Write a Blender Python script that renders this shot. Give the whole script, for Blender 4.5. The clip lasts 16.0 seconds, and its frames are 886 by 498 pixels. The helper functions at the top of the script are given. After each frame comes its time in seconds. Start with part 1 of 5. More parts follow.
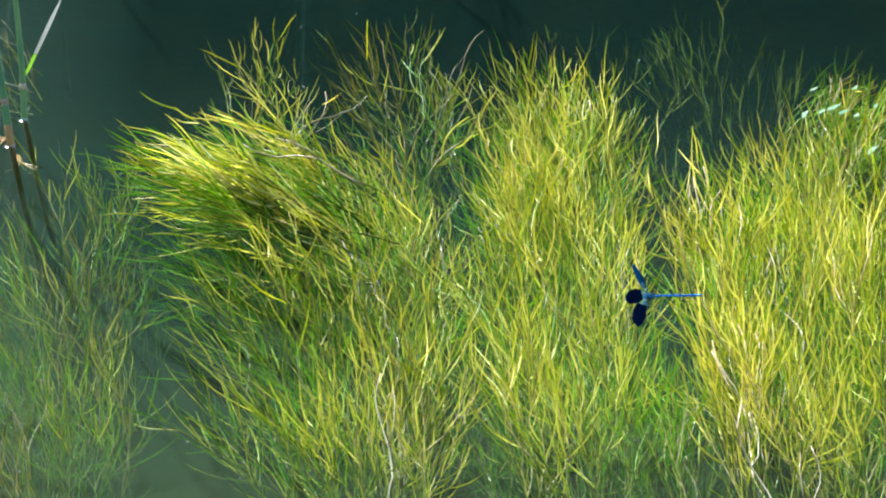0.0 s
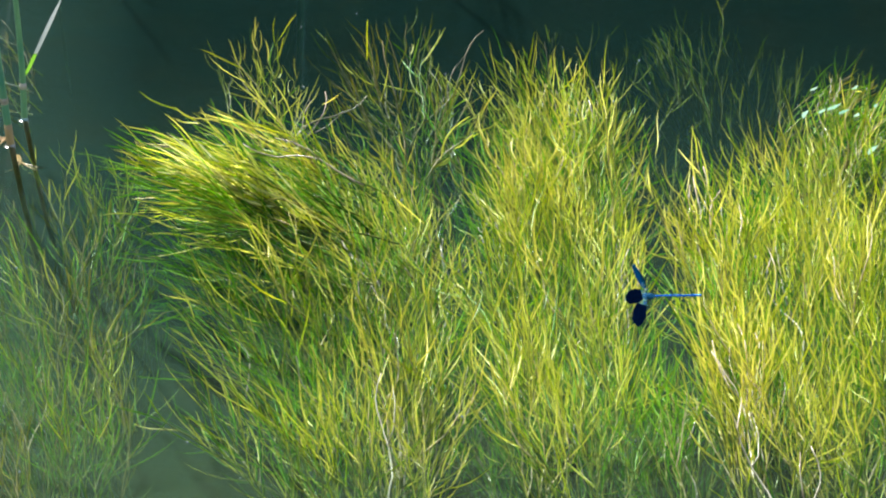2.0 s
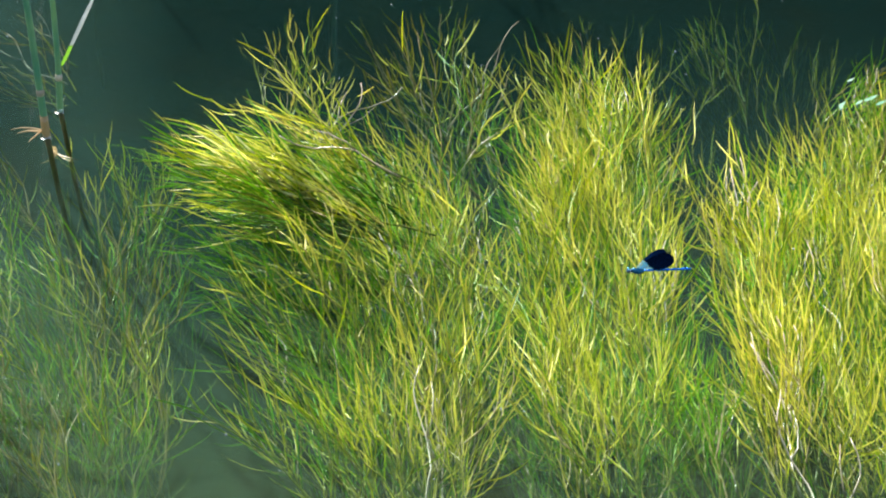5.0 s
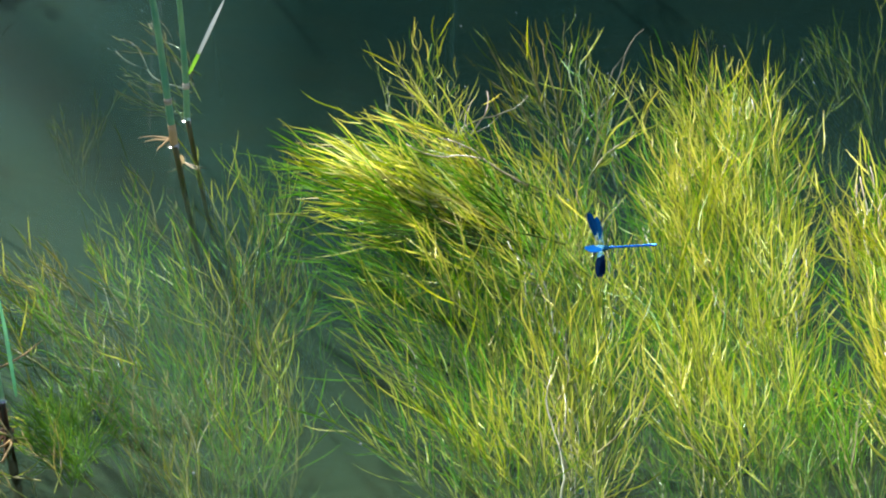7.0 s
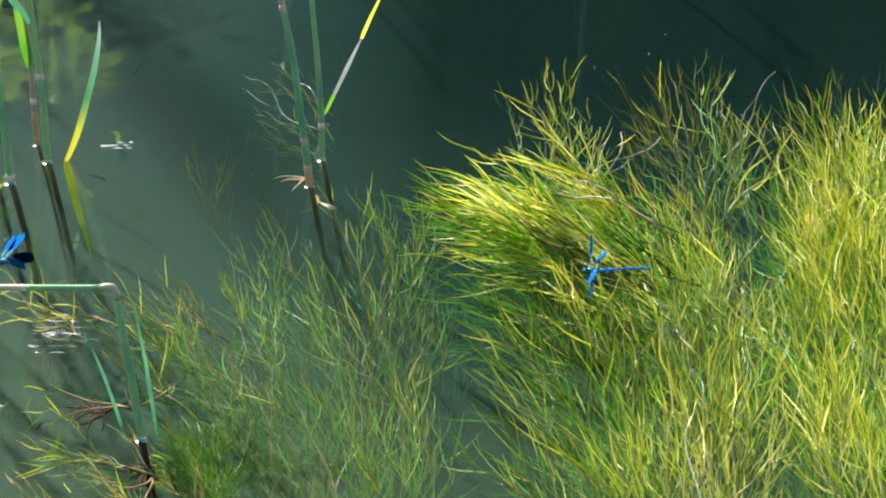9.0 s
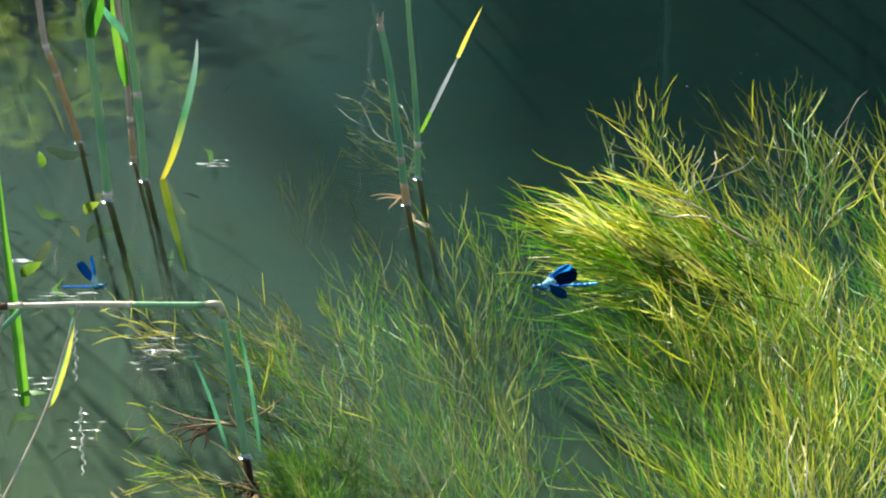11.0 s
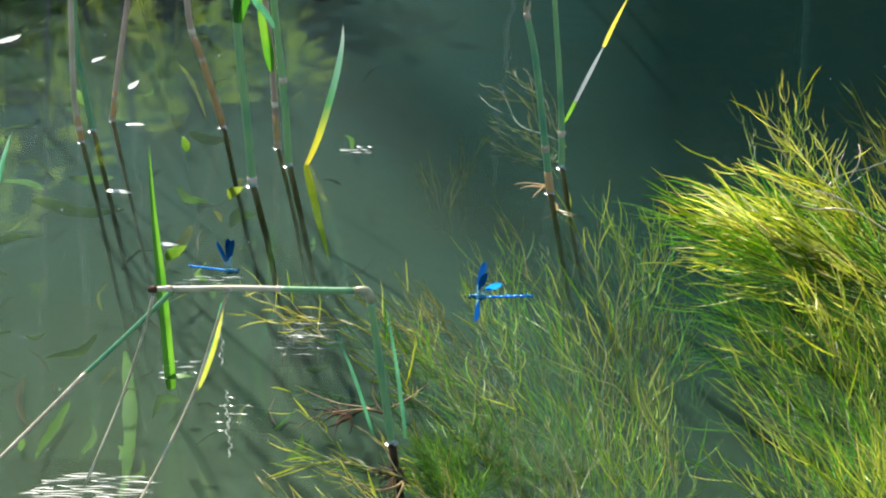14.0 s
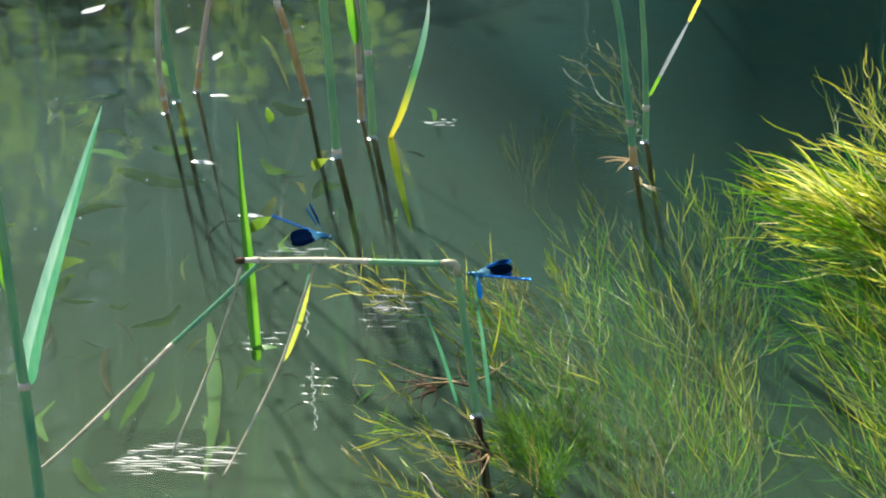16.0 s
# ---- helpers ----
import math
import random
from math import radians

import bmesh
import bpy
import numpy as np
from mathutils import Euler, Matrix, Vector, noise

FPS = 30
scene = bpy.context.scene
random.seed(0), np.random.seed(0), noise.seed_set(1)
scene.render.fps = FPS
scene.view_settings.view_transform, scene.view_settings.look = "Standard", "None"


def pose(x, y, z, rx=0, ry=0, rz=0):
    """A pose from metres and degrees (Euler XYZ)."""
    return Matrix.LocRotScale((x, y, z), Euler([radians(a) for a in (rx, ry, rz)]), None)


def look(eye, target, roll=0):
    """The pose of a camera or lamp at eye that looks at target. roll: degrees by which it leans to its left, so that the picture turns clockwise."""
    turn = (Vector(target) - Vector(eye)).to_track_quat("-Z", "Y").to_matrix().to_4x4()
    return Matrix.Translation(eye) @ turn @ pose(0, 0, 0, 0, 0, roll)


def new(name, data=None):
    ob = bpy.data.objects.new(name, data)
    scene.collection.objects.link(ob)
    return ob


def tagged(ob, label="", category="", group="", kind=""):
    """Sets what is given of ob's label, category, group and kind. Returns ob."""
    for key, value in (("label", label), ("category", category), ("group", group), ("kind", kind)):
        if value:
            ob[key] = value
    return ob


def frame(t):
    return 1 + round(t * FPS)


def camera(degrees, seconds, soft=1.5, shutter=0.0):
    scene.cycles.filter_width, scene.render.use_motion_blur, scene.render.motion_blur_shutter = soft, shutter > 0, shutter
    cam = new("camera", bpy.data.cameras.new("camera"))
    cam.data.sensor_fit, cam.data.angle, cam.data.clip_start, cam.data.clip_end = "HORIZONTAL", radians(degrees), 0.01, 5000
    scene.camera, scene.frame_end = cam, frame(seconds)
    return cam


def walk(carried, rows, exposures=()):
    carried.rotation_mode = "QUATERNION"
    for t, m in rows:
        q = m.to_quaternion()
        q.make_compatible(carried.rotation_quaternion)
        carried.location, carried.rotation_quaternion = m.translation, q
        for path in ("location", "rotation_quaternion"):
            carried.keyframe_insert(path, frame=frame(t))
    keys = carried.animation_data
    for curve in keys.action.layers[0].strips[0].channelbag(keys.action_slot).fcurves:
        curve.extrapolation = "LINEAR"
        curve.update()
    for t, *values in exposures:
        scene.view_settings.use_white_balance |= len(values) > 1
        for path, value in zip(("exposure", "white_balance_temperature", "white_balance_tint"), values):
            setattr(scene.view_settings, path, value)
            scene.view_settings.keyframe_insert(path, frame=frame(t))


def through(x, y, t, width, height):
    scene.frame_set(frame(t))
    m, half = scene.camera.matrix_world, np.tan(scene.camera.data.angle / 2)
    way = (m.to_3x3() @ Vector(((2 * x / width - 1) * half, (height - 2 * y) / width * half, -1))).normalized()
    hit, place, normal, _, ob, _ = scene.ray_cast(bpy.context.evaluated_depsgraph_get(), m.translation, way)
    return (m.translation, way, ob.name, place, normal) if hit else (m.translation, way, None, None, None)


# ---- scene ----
# ---- camera ----
cam = camera(14, 16.0, 2.1)
walk(cam, [
    (0, look((0.0860, -0.0120, 1.2715), (0.2550, 2.6771, 0), 1.13)),
    (3.4, look((0.0860, -0.0120, 1.2715), (0.2550, 2.6771, 0), 1.13)),
    (4.3, look((0.0822, -0.0100, 1.2710), (0.2437, 2.6722, 0), 1.07)),
    (5.3, look((0.0703, -0.0036, 1.2697), (0.2096, 2.6578, 0), 0.88)),
    (5.5, look((0.0686, -0.0029, 1.2693), (0.1987, 2.6563, 0), 0.82)),
    (6, look((0.0612, 0.0001, 1.2677), (0.1760, 2.6578, 0), 0.63)),
    (6.5, look((0.0505, 0.0035, 1.2659), (0.1499, 2.6651, 0), 0.49)),
    (7, look((0.0396, 0.0054, 1.2651), (0.1171, 2.6805, 0), 0.32)),
    (7.5, look((0.0300, 0.0066, 1.2648), (0.0870, 2.6993, 0), 0.13)),
    (8, look((0.0210, 0.0076, 1.2647), (0.0583, 2.7195, 0), 0.06)),
    (8.5, look((0.0119, 0.0071, 1.2651), (0.0317, 2.7394, 0), -0.01)),
    (9, look((0.0051, 0.0049, 1.2666), (0.0045, 2.7618, 0), -0.08)),
    (11.3, look((-0.0398, -0.0014, 1.2682), (-0.0946, 2.8003, 0), -0.38)),
    (11.5, look((-0.0405, -0.0013, 1.2686), (-0.1063, 2.7999, 0), -0.45)),
    (12, look((-0.0441, -0.0014, 1.2694), (-0.1291, 2.8001, 0), -0.55)),
    (12.5, look((-0.0499, -0.0018, 1.2691), (-0.1500, 2.8014, 0), -0.54)),
    (13, look((-0.0559, -0.0021, 1.2669), (-0.1698, 2.7976, 0), -0.52)),
    (13.5, look((-0.0614, -0.0030, 1.2655), (-0.1851, 2.7884, 0), -0.38)),
    (14, look((-0.0665, -0.0049, 1.2667), (-0.2001, 2.7728, 0), -0.31)),
    (14.5, look((-0.0719, -0.0063, 1.2684), (-0.2168, 2.7562, 0), -0.24)),
    (15, look((-0.0774, -0.0065, 1.2688), (-0.2362, 2.7381, 0), -0.18)),
    (15.5, look((-0.0817, -0.0069, 1.2693), (-0.2524, 2.7251, 0), -0.23)),
    (16, look((-0.0845, -0.0078, 1.2701), (-0.2681, 2.7156, 0), -0.31)),
], exposures=[(0, 1.54), (16, 1.50)])

# ---- light ----
SUN_TO = Vector((-0.27, 0.62, 0.74)).normalized()
world = bpy.data.worlds.new("world")
scene.world = world
world.use_nodes = True
wn = world.node_tree.nodes
sky = wn.new("ShaderNodeTexSky")
sky.sky_type, sky.sun_disc = "NISHITA", False
sky.sun_elevation = math.asin(SUN_TO.z)
sky.sun_rotation = math.atan2(SUN_TO.x, SUN_TO.y)
sky.air_density, sky.dust_density = 1.0, 1.0
world.node_tree.links.new(sky.outputs[0], wn["Background"].inputs[0])
wn["Background"].inputs[1].default_value = 0.11
sun_data = bpy.data.lights.new("sun", "SUN")
sun_data.energy, sun_data.angle, sun_data.color = 5.0, radians(0.7), (1.0, 0.94, 0.82)
sun = new("sun", sun_data)
sun.matrix_world = look(SUN_TO * 20, (0, 0, 0))


# ---- materials ----
def nodes_of(name):
    m = bpy.data.materials.new(name)
    m.use_nodes = True
    return m, m.node_tree.nodes, m.node_tree.links, m.node_tree.nodes["Principled BSDF"]


def ramp_node(N, stops):
    r = N.new("ShaderNodeValToRGB")
    e = r.color_ramp.elements
    while len(e) < len(stops):
        e.new(0.5)
    for el, (p, c) in zip(e, stops):
        el.position, el.color = p, (*c, 1)
    return r


def noise_node(N, L, scale, detail=4.0, coords="Object", stretch=None):
    tc = N.new("ShaderNodeTexCoord")
    n = N.new("ShaderNodeTexNoise")
    n.inputs["Scale"].default_value, n.inputs["Detail"].default_value = scale, detail
    if stretch:
        mp = N.new("ShaderNodeMapping")
        mp.inputs["Scale"].default_value = stretch
        L.new(tc.outputs[coords], mp.inputs[0])
        L.new(mp.outputs[0], n.inputs["Vector"])
    else:
        L.new(tc.outputs[coords], n.inputs["Vector"])
    return n


def mix_rgb(N, L, a, b, fac, mode="MIX"):
    x = N.new("ShaderNodeMix")
    x.data_type, x.blend_type = "RGBA", mode
    for sock, val in ((x.inputs[0], fac), (x.inputs[6], a), (x.inputs[7], b)):
        if isinstance(val, (int, float)):
            sock.default_value = val
        elif isinstance(val, tuple):
            sock.default_value = (*val, 1)
        else:
            L.new(val, sock)
    return x.outputs[2]


def bump_to(N, L, bsdf, height, strength, dist):
    b = N.new("ShaderNodeBump")
    b.inputs["Strength"].default_value, b.inputs["Distance"].default_value = strength, dist
    L.new(height, b.inputs["Height"])
    L.new(b.outputs[0], bsdf.inputs["Normal"])


def plant_material(name, stops, fine=140.0, coarse=18.0, through=0.45, rough=0.45, per_object=0.5, stretch=None, along=0.0, spec=0.5):
    """Leaf or stem surface: colour from two scales of noise and a shade of its own for each piece, part of the light passing through."""
    m, N, L, b = nodes_of(name)
    n1 = noise_node(N, L, coarse, 3)
    n2 = noise_node(N, L, fine, 5, stretch=stretch)
    info = N.new("ShaderNodeObjectInfo")
    isl = N.new("ShaderNodeNewGeometry")
    a1 = N.new("ShaderNodeMath")
    a1.operation = "MULTIPLY_ADD"
    a1.inputs[1].default_value, a1.inputs[2].default_value = per_object, 0.0
    mixr = N.new("ShaderNodeMath")
    mixr.operation = "ADD"
    L.new(info.outputs["Random"], mixr.inputs[0])
    L.new(isl.outputs["Random Per Island"], mixr.inputs[1])
    L.new(mixr.outputs[0], a1.inputs[0])
    a2 = N.new("ShaderNodeMath")
    a2.operation = "MULTIPLY_ADD"
    a2.inputs[1].default_value = 0.6
    L.new(n1.outputs["Fac"], a2.inputs[0])
    L.new(a1.outputs[0], a2.inputs[2])
    a3 = N.new("ShaderNodeMath")
    a3.operation = "MULTIPLY_ADD"
    a3.inputs[1].default_value = 0.35
    L.new(n2.outputs["Fac"], a3.inputs[0])
    L.new(a2.outputs[0], a3.inputs[2])
    mr = N.new("ShaderNodeMapRange")
    mr.inputs[1].default_value, mr.inputs[2].default_value = 0.3, 0.65 + per_object
    L.new(a3.outputs[0], mr.inputs[0])
    shade = mr.outputs[0]
    if along:
        # young growth towards the tip is yellower
        tc = N.new("ShaderNodeTexCoord")
        sep = N.new("ShaderNodeSeparateXYZ")
        L.new(tc.outputs["Object"], sep.inputs[0])
        up = N.new("ShaderNodeMapRange")
        up.inputs[1].default_value, up.inputs[2].default_value = 0.0, 0.12
        up.inputs[3].default_value, up.inputs[4].default_value = -along, along
        L.new(sep.outputs["Y"], up.inputs[0])
        sm = N.new("ShaderNodeMath")
        sm.use_clamp = True
        L.new(shade, sm.inputs[0])
        L.new(up.outputs[0], sm.inputs[1])
        shade = sm.outputs[0]
    r = ramp_node(N, stops)
    L.new(shade, r.inputs[0])
    L.new(r.outputs[0], b.inputs["Base Color"])
    b.inputs["Roughness"].default_value, b.inputs["Specular IOR Level"].default_value = rough, spec
    bump_to(N, L, b, n2.outputs["Fac"], 0.25, 0.0006)
    if through > 0:
        tr = N.new("ShaderNodeBsdfTranslucent")
        ms = N.new("ShaderNodeMixShader")
        ms.inputs[0].default_value = through
        L.new(r.outputs[0], tr.inputs[0])
        L.new(b.outputs[0], ms.inputs[1])
        L.new(tr.outputs[0], ms.inputs[2])
        L.new(ms.outputs[0], N["Material Output"].inputs["Surface"])
    return m


WEED = plant_material("weed_leaf", [(0.30, (0.012, 0.095, 0.003)), (0.55, (0.06, 0.28, 0.004)), (0.72, (0.28, 0.50, 0.006)), (0.88, (0.66, 0.71, 0.010)), (1.0, (0.92, 0.86, 0.12))], 160, 9, 0.62, 0.3, 0.45, None, 0.2, 0.3)
# darker copy of the weed green; carries the shade between strands as colour
WEED_SHADE = plant_material("weed_leaf_shade", [(0.25, (0.008, 0.07, 0.003)), (0.6, (0.045, 0.24, 0.004)), (1.0, (0.20, 0.46, 0.008))], 160, 9, 0.5, 0.4, 0.45, None, 0.15, 0.15)
# pale copy of the weed colour, for sun highlights on the combed leaves
WEED_GLINT = plant_material("weed_leaf_glint", [(0.2, (0.42, 0.54, 0.015)), (0.6, (0.80, 0.82, 0.06)), (1.0, (0.94, 0.92, 0.35))], 160, 9, 0.4, 0.25, 0.4)
WEED_FRESH = plant_material("weed_leaf_fresh", [(0.2, (0.026, 0.12, 0.004)), (0.6, (0.10, 0.29, 0.008)), (1.0, (0.25, 0.45, 0.014))], 160, 9, 0.5, 0.4, 0.4, spec=0.2)
WEED_DEEP = plant_material("weed_leaf_silted", [(0.2, (0.016, 0.055, 0.003)), (0.6, (0.10, 0.17, 0.004)), (1.0, (0.40, 0.34, 0.008))], 160, 9, 0.45, 0.5, 0.4, spec=0.15)
WEED_STEM = plant_material("weed_stem", [(0.2, (0.05, 0.10, 0.010)), (0.65, (0.18, 0.24, 0.02)), (0.88, (0.42, 0.38, 0.08)), (1.0, (0.64, 0.52, 0.34))], 220, 20, 0.3, 0.3, 0.3, spec=0.3)
REED_GREEN = plant_material("reed_green", [(0.0, (0.02, 0.10, 0.055)), (0.5, (0.05, 0.18, 0.09)), (1.0, (0.17, 0.31, 0.11))], 260, 22, 0.0, 0.28, 0.2, (1, 1, 0.08))
REED_PALE = plant_material("reed_pale", [(0.0, (0.09, 0.09, 0.035)), (0.5, (0.22, 0.19, 0.10)), (1.0, (0.45, 0.38, 0.27))], 260, 30, 0.0, 0.32, 0.25, (1, 1, 0.1))
REED_PINK = plant_material("reed_sheath", [(0.0, (0.05, 0.035, 0.018)), (0.5, (0.16, 0.10, 0.065)), (1.0, (0.36, 0.26, 0.19))], 240, 36, 0.0, 0.3, 0.25, (1, 1, 0.1))
REED_WET = plant_material("reed_wet_brown", [(0.0, (0.07, 0.055, 0.02)), (0.5, (0.17, 0.13, 0.05)), (1.0, (0.32, 0.24, 0.11))], 200, 25, 0.0, 0.3, 0.25)
SHEATH = plant_material("reed_sheath_brown", [(0.0, (0.035, 0.018, 0.006)), (0.5, (0.12, 0.06, 0.018)), (1.0, (0.36, 0.22, 0.08))], 240, 36, 0.1, 0.35, 0.25, (1, 1, 0.1))
NODE_BROWN = plant_material("node_brown", [(0.0, (0.06, 0.04, 0.02)), (0.5, (0.20, 0.15, 0.09)), (1.0, (0.48, 0.40, 0.29))], 300, 60, 0.0, 0.5, 0.2)
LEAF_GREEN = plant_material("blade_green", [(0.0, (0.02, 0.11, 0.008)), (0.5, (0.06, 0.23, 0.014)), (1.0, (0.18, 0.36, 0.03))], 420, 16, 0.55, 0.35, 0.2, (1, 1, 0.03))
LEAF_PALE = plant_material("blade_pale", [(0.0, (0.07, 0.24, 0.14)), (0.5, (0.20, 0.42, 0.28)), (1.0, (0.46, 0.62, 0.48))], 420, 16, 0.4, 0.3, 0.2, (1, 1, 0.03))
# deep tone: the shaded half of folded blades, and a dark clasping leaf
LEAF_DEEP_SHADE = plant_material("blade_deep_shade_green", [(0.0, (0.006, 0.035, 0.005)), (0.5, (0.018, 0.085, 0.008)), (1.0, (0.05, 0.16, 0.015))], 420, 16, 0.25, 0.35, 0.2, (1, 1, 0.03))
LEAF_TEAL = plant_material("blade_teal", [(0.0, (0.025, 0.14, 0.06)), (0.5, (0.06, 0.25, 0.12)), (1.0, (0.16, 0.38, 0.20))], 420, 16, 0.4, 0.3, 0.2, (1, 1, 0.03))
LEAF_BACKLIT = plant_material("shoot_leaf", [(0.0, (0.16, 0.34, 0.02)), (0.5, (0.34, 0.55, 0.04)), (1.0, (0.55, 0.68, 0.10))], 60, 12, 0.6, 0.35, 0.3)
REED_DRY = plant_material("reed_dry", [(0.0, (0.035, 0.042, 0.014)), (0.35, (0.12, 0.13, 0.055)), (0.65, (0.19, 0.19, 0.095)), (1.0, (0.36, 0.33, 0.21))], 320, 60, 0.0, 0.35, 0.25, (0.08, 1, 1))
LEAF_LIME = plant_material("blade_lime", [(0.0, (0.16, 0.24, 0.03)), (0.5, (0.38, 0.42, 0.05)), (1.0, (0.58, 0.58, 0.12))], 300, 30, 0.5, 0.4, 0.2, (1, 1, 0.1))
LEAF_YELLOW = plant_material("blade_yellow", [(0.0, (0.30, 0.30, 0.03)), (0.5, (0.60, 0.52, 0.05)), (1.0, (0.72, 0.62, 0.12))], 200, 22, 0.5, 0.4, 0.2, (1, 1, 0.1))
def turning_leaf_material():
    """A reed leaf, yellow at the foot and pale green above."""
    m, N, L, b = nodes_of("blade_turning")
    tc = N.new("ShaderNodeTexCoord")
    sep = N.new("ShaderNodeSeparateXYZ")
    L.new(tc.outputs["Object"], sep.inputs[0])
    n = noise_node(N, L, 60, 4, stretch=(1, 1, 0.2))
    ad = N.new("ShaderNodeMath")
    ad.operation = "MULTIPLY_ADD"
    ad.inputs[1].default_value = 0.05
    L.new(n.outputs["Fac"], ad.inputs[0])
    L.new(sep.outputs["Z"], ad.inputs[2])
    mr = N.new("ShaderNodeMapRange")
    mr.inputs[1].default_value, mr.inputs[2].default_value = 0.0, 0.16
    L.new(ad.outputs[0], mr.inputs[0])
    r = ramp_node(N, [(0.1, (0.50, 0.42, 0.03)), (0.32, (0.42, 0.42, 0.03)), (0.5, (0.05, 0.19, 0.07)), (0.8, (0.13, 0.27, 0.19)), (1.0, (0.45, 0.43, 0.40))])
    L.new(mr.outputs[0], r.inputs[0])
    L.new(r.outputs[0], b.inputs["Base Color"])
    b.inputs["Roughness"].default_value = 0.35
    tr = N.new("ShaderNodeBsdfTranslucent")
    L.new(r.outputs[0], tr.inputs[0])
    ms = N.new("ShaderNodeMixShader")
    ms.inputs[0].default_value = 0.45
    L.new(b.outputs[0], ms.inputs[1])
    L.new(tr.outputs[0], ms.inputs[2])
    L.new(ms.outputs[0], N["Material Output"].inputs["Surface"])
    return m


LEAF_TURNING = turning_leaf_material()
LEAF_GREY = plant_material("leaf_grey", [(0.0, (0.14, 0.16, 0.15)), (0.5, (0.30, 0.33, 0.31)), (1.0, (0.55, 0.57, 0.55))], 160, 22, 0.2, 0.25, 0.2)
LEAF_DROWNED = plant_material("leaf_drowned", [(0.0, (0.03, 0.09, 0.008)), (0.5, (0.10, 0.22, 0.015)), (1.0, (0.26, 0.34, 0.03))], 120, 22, 0.3, 0.4, 0.3, spec=0.08)
LEAF_MURKY = plant_material("leaf_murky", [(0.0, (0.03, 0.08, 0.012)), (0.5, (0.08, 0.17, 0.020)), (1.0, (0.15, 0.25, 0.03))], 160, 26, 0.3, 0.4, 0.3, spec=0.08)
LEAF_OLD = plant_material("leaf_old", [(0.0, (0.05, 0.05, 0.012)), (0.5, (0.13, 0.12, 0.018)), (1.0, (0.26, 0.20, 0.03))], 160, 26, 0.3, 0.4, 0.3, spec=0.08)
WEED_BROWN = plant_material("weed_brown", [(0.0, (0.06, 0.06, 0.015)), (0.5, (0.20, 0.15, 0.04)), (1.0, (0.42, 0.32, 0.12))], 160, 9, 0.4, 0.4, 0.3, None, 0.3)
WEED_BARE = plant_material("weed_bare_stem", [(0.0, (0.14, 0.10, 0.06)), (0.5, (0.38, 0.29, 0.21)), (1.0, (0.70, 0.60, 0.52))], 260, 40, 0.1, 0.25, 0.4)
ROOTS = plant_material("root_fibre", [(0.0, (0.07, 0.04, 0.015)), (0.5, (0.20, 0.13, 0.05)), (1.0, (0.42, 0.28, 0.12))], 200, 30, 0.2, 0.5, 0.3)
ROOT_DARK = plant_material("root_dark", [(0.0, (0.006, 0.005, 0.003)), (0.5, (0.020, 0.012, 0.007)), (1.0, (0.07, 0.035, 0.02))], 200, 30, 0.1, 0.5, 0.4, spec=0.08)
BANK_LEAF = plant_material("bank_leaf", [(0.0, (0.02, 0.05, 0.01)), (0.5, (0.05, 0.10, 0.015)), (1.0, (0.10, 0.16, 0.03))], 6, 0.7, 0.35, 0.5, 0.3)
BARK = plant_material("bark", [(0.0, (0.03, 0.022, 0.015)), (0.5, (0.08, 0.06, 0.045)), (1.0, (0.17, 0.14, 0.11))], 30, 4, 0.0, 0.8, 0.1, (1, 1, 0.2))


def ground_material():
    m, N, L, b = nodes_of("stream_bed")
    n1, n2 = noise_node(N, L, 2.2, 4), noise_node(N, L, 45, 6)
    r1 = ramp_node(N, [(0.3, (0.05, 0.06, 0.035)), (0.55, (0.11, 0.11, 0.06)), (0.75, (0.16, 0.13, 0.07))])
    r2 = ramp_node(N, [(0.3, (0.35, 0.35, 0.3)), (0.7, (1.0, 1.0, 1.0))])
    L.new(n1.outputs["Fac"], r1.inputs[0])
    L.new(n2.outputs["Fac"], r2.inputs[0])
    L.new(mix_rgb(N, L, r1.outputs[0], r2.outputs[0], 0.6, "MULTIPLY"), b.inputs["Base Color"])
    b.inputs["Roughness"].default_value = 0.9
    bump_to(N, L, b, n2.outputs["Fac"], 0.5, 0.02)
    return m


def water_material(name="water_surface", gloss=0.015):
    """The surface: clear, with the mirror that its angle gives, and fine ripples."""
    m, N, L, b = nodes_of(name)
    n1 = noise_node(N, L, 5.5, 2, stretch=(1.0, 1.8, 1.0))
    n2 = noise_node(N, L, 80, 2, stretch=(1.0, 2.6, 1.0))
    add = N.new("ShaderNodeMath")
    add.operation = "MULTIPLY_ADD"
    add.inputs[1].default_value = 0.03
    L.new(n2.outputs["Fac"], add.inputs[0])
    L.new(n1.outputs["Fac"], add.inputs[2])
    bp = N.new("ShaderNodeBump")
    bp.inputs["Strength"].default_value, bp.inputs["Distance"].default_value = 0.6, 0.0022
    L.new(add.outputs[0], bp.inputs["Height"])
    fr = N.new("ShaderNodeFresnel")
    fr.inputs[0].default_value = 1.33
    L.new(bp.outputs[0], fr.inputs["Normal"])
    gl = N.new("ShaderNodeBsdfGlossy")
    gl.inputs["Roughness"].default_value = gloss
    L.new(bp.outputs[0], gl.inputs["Normal"])
    tr = N.new("ShaderNodeBsdfTransparent")
    ms = N.new("ShaderNodeMixShader")
    L.new(fr.outputs[0], ms.inputs[0])
    L.new(tr.outputs[0], ms.inputs[1])
    L.new(gl.outputs[0], ms.inputs[2])
    L.new(ms.outputs[0], N["Material Output"].inputs["Surface"])
    return m


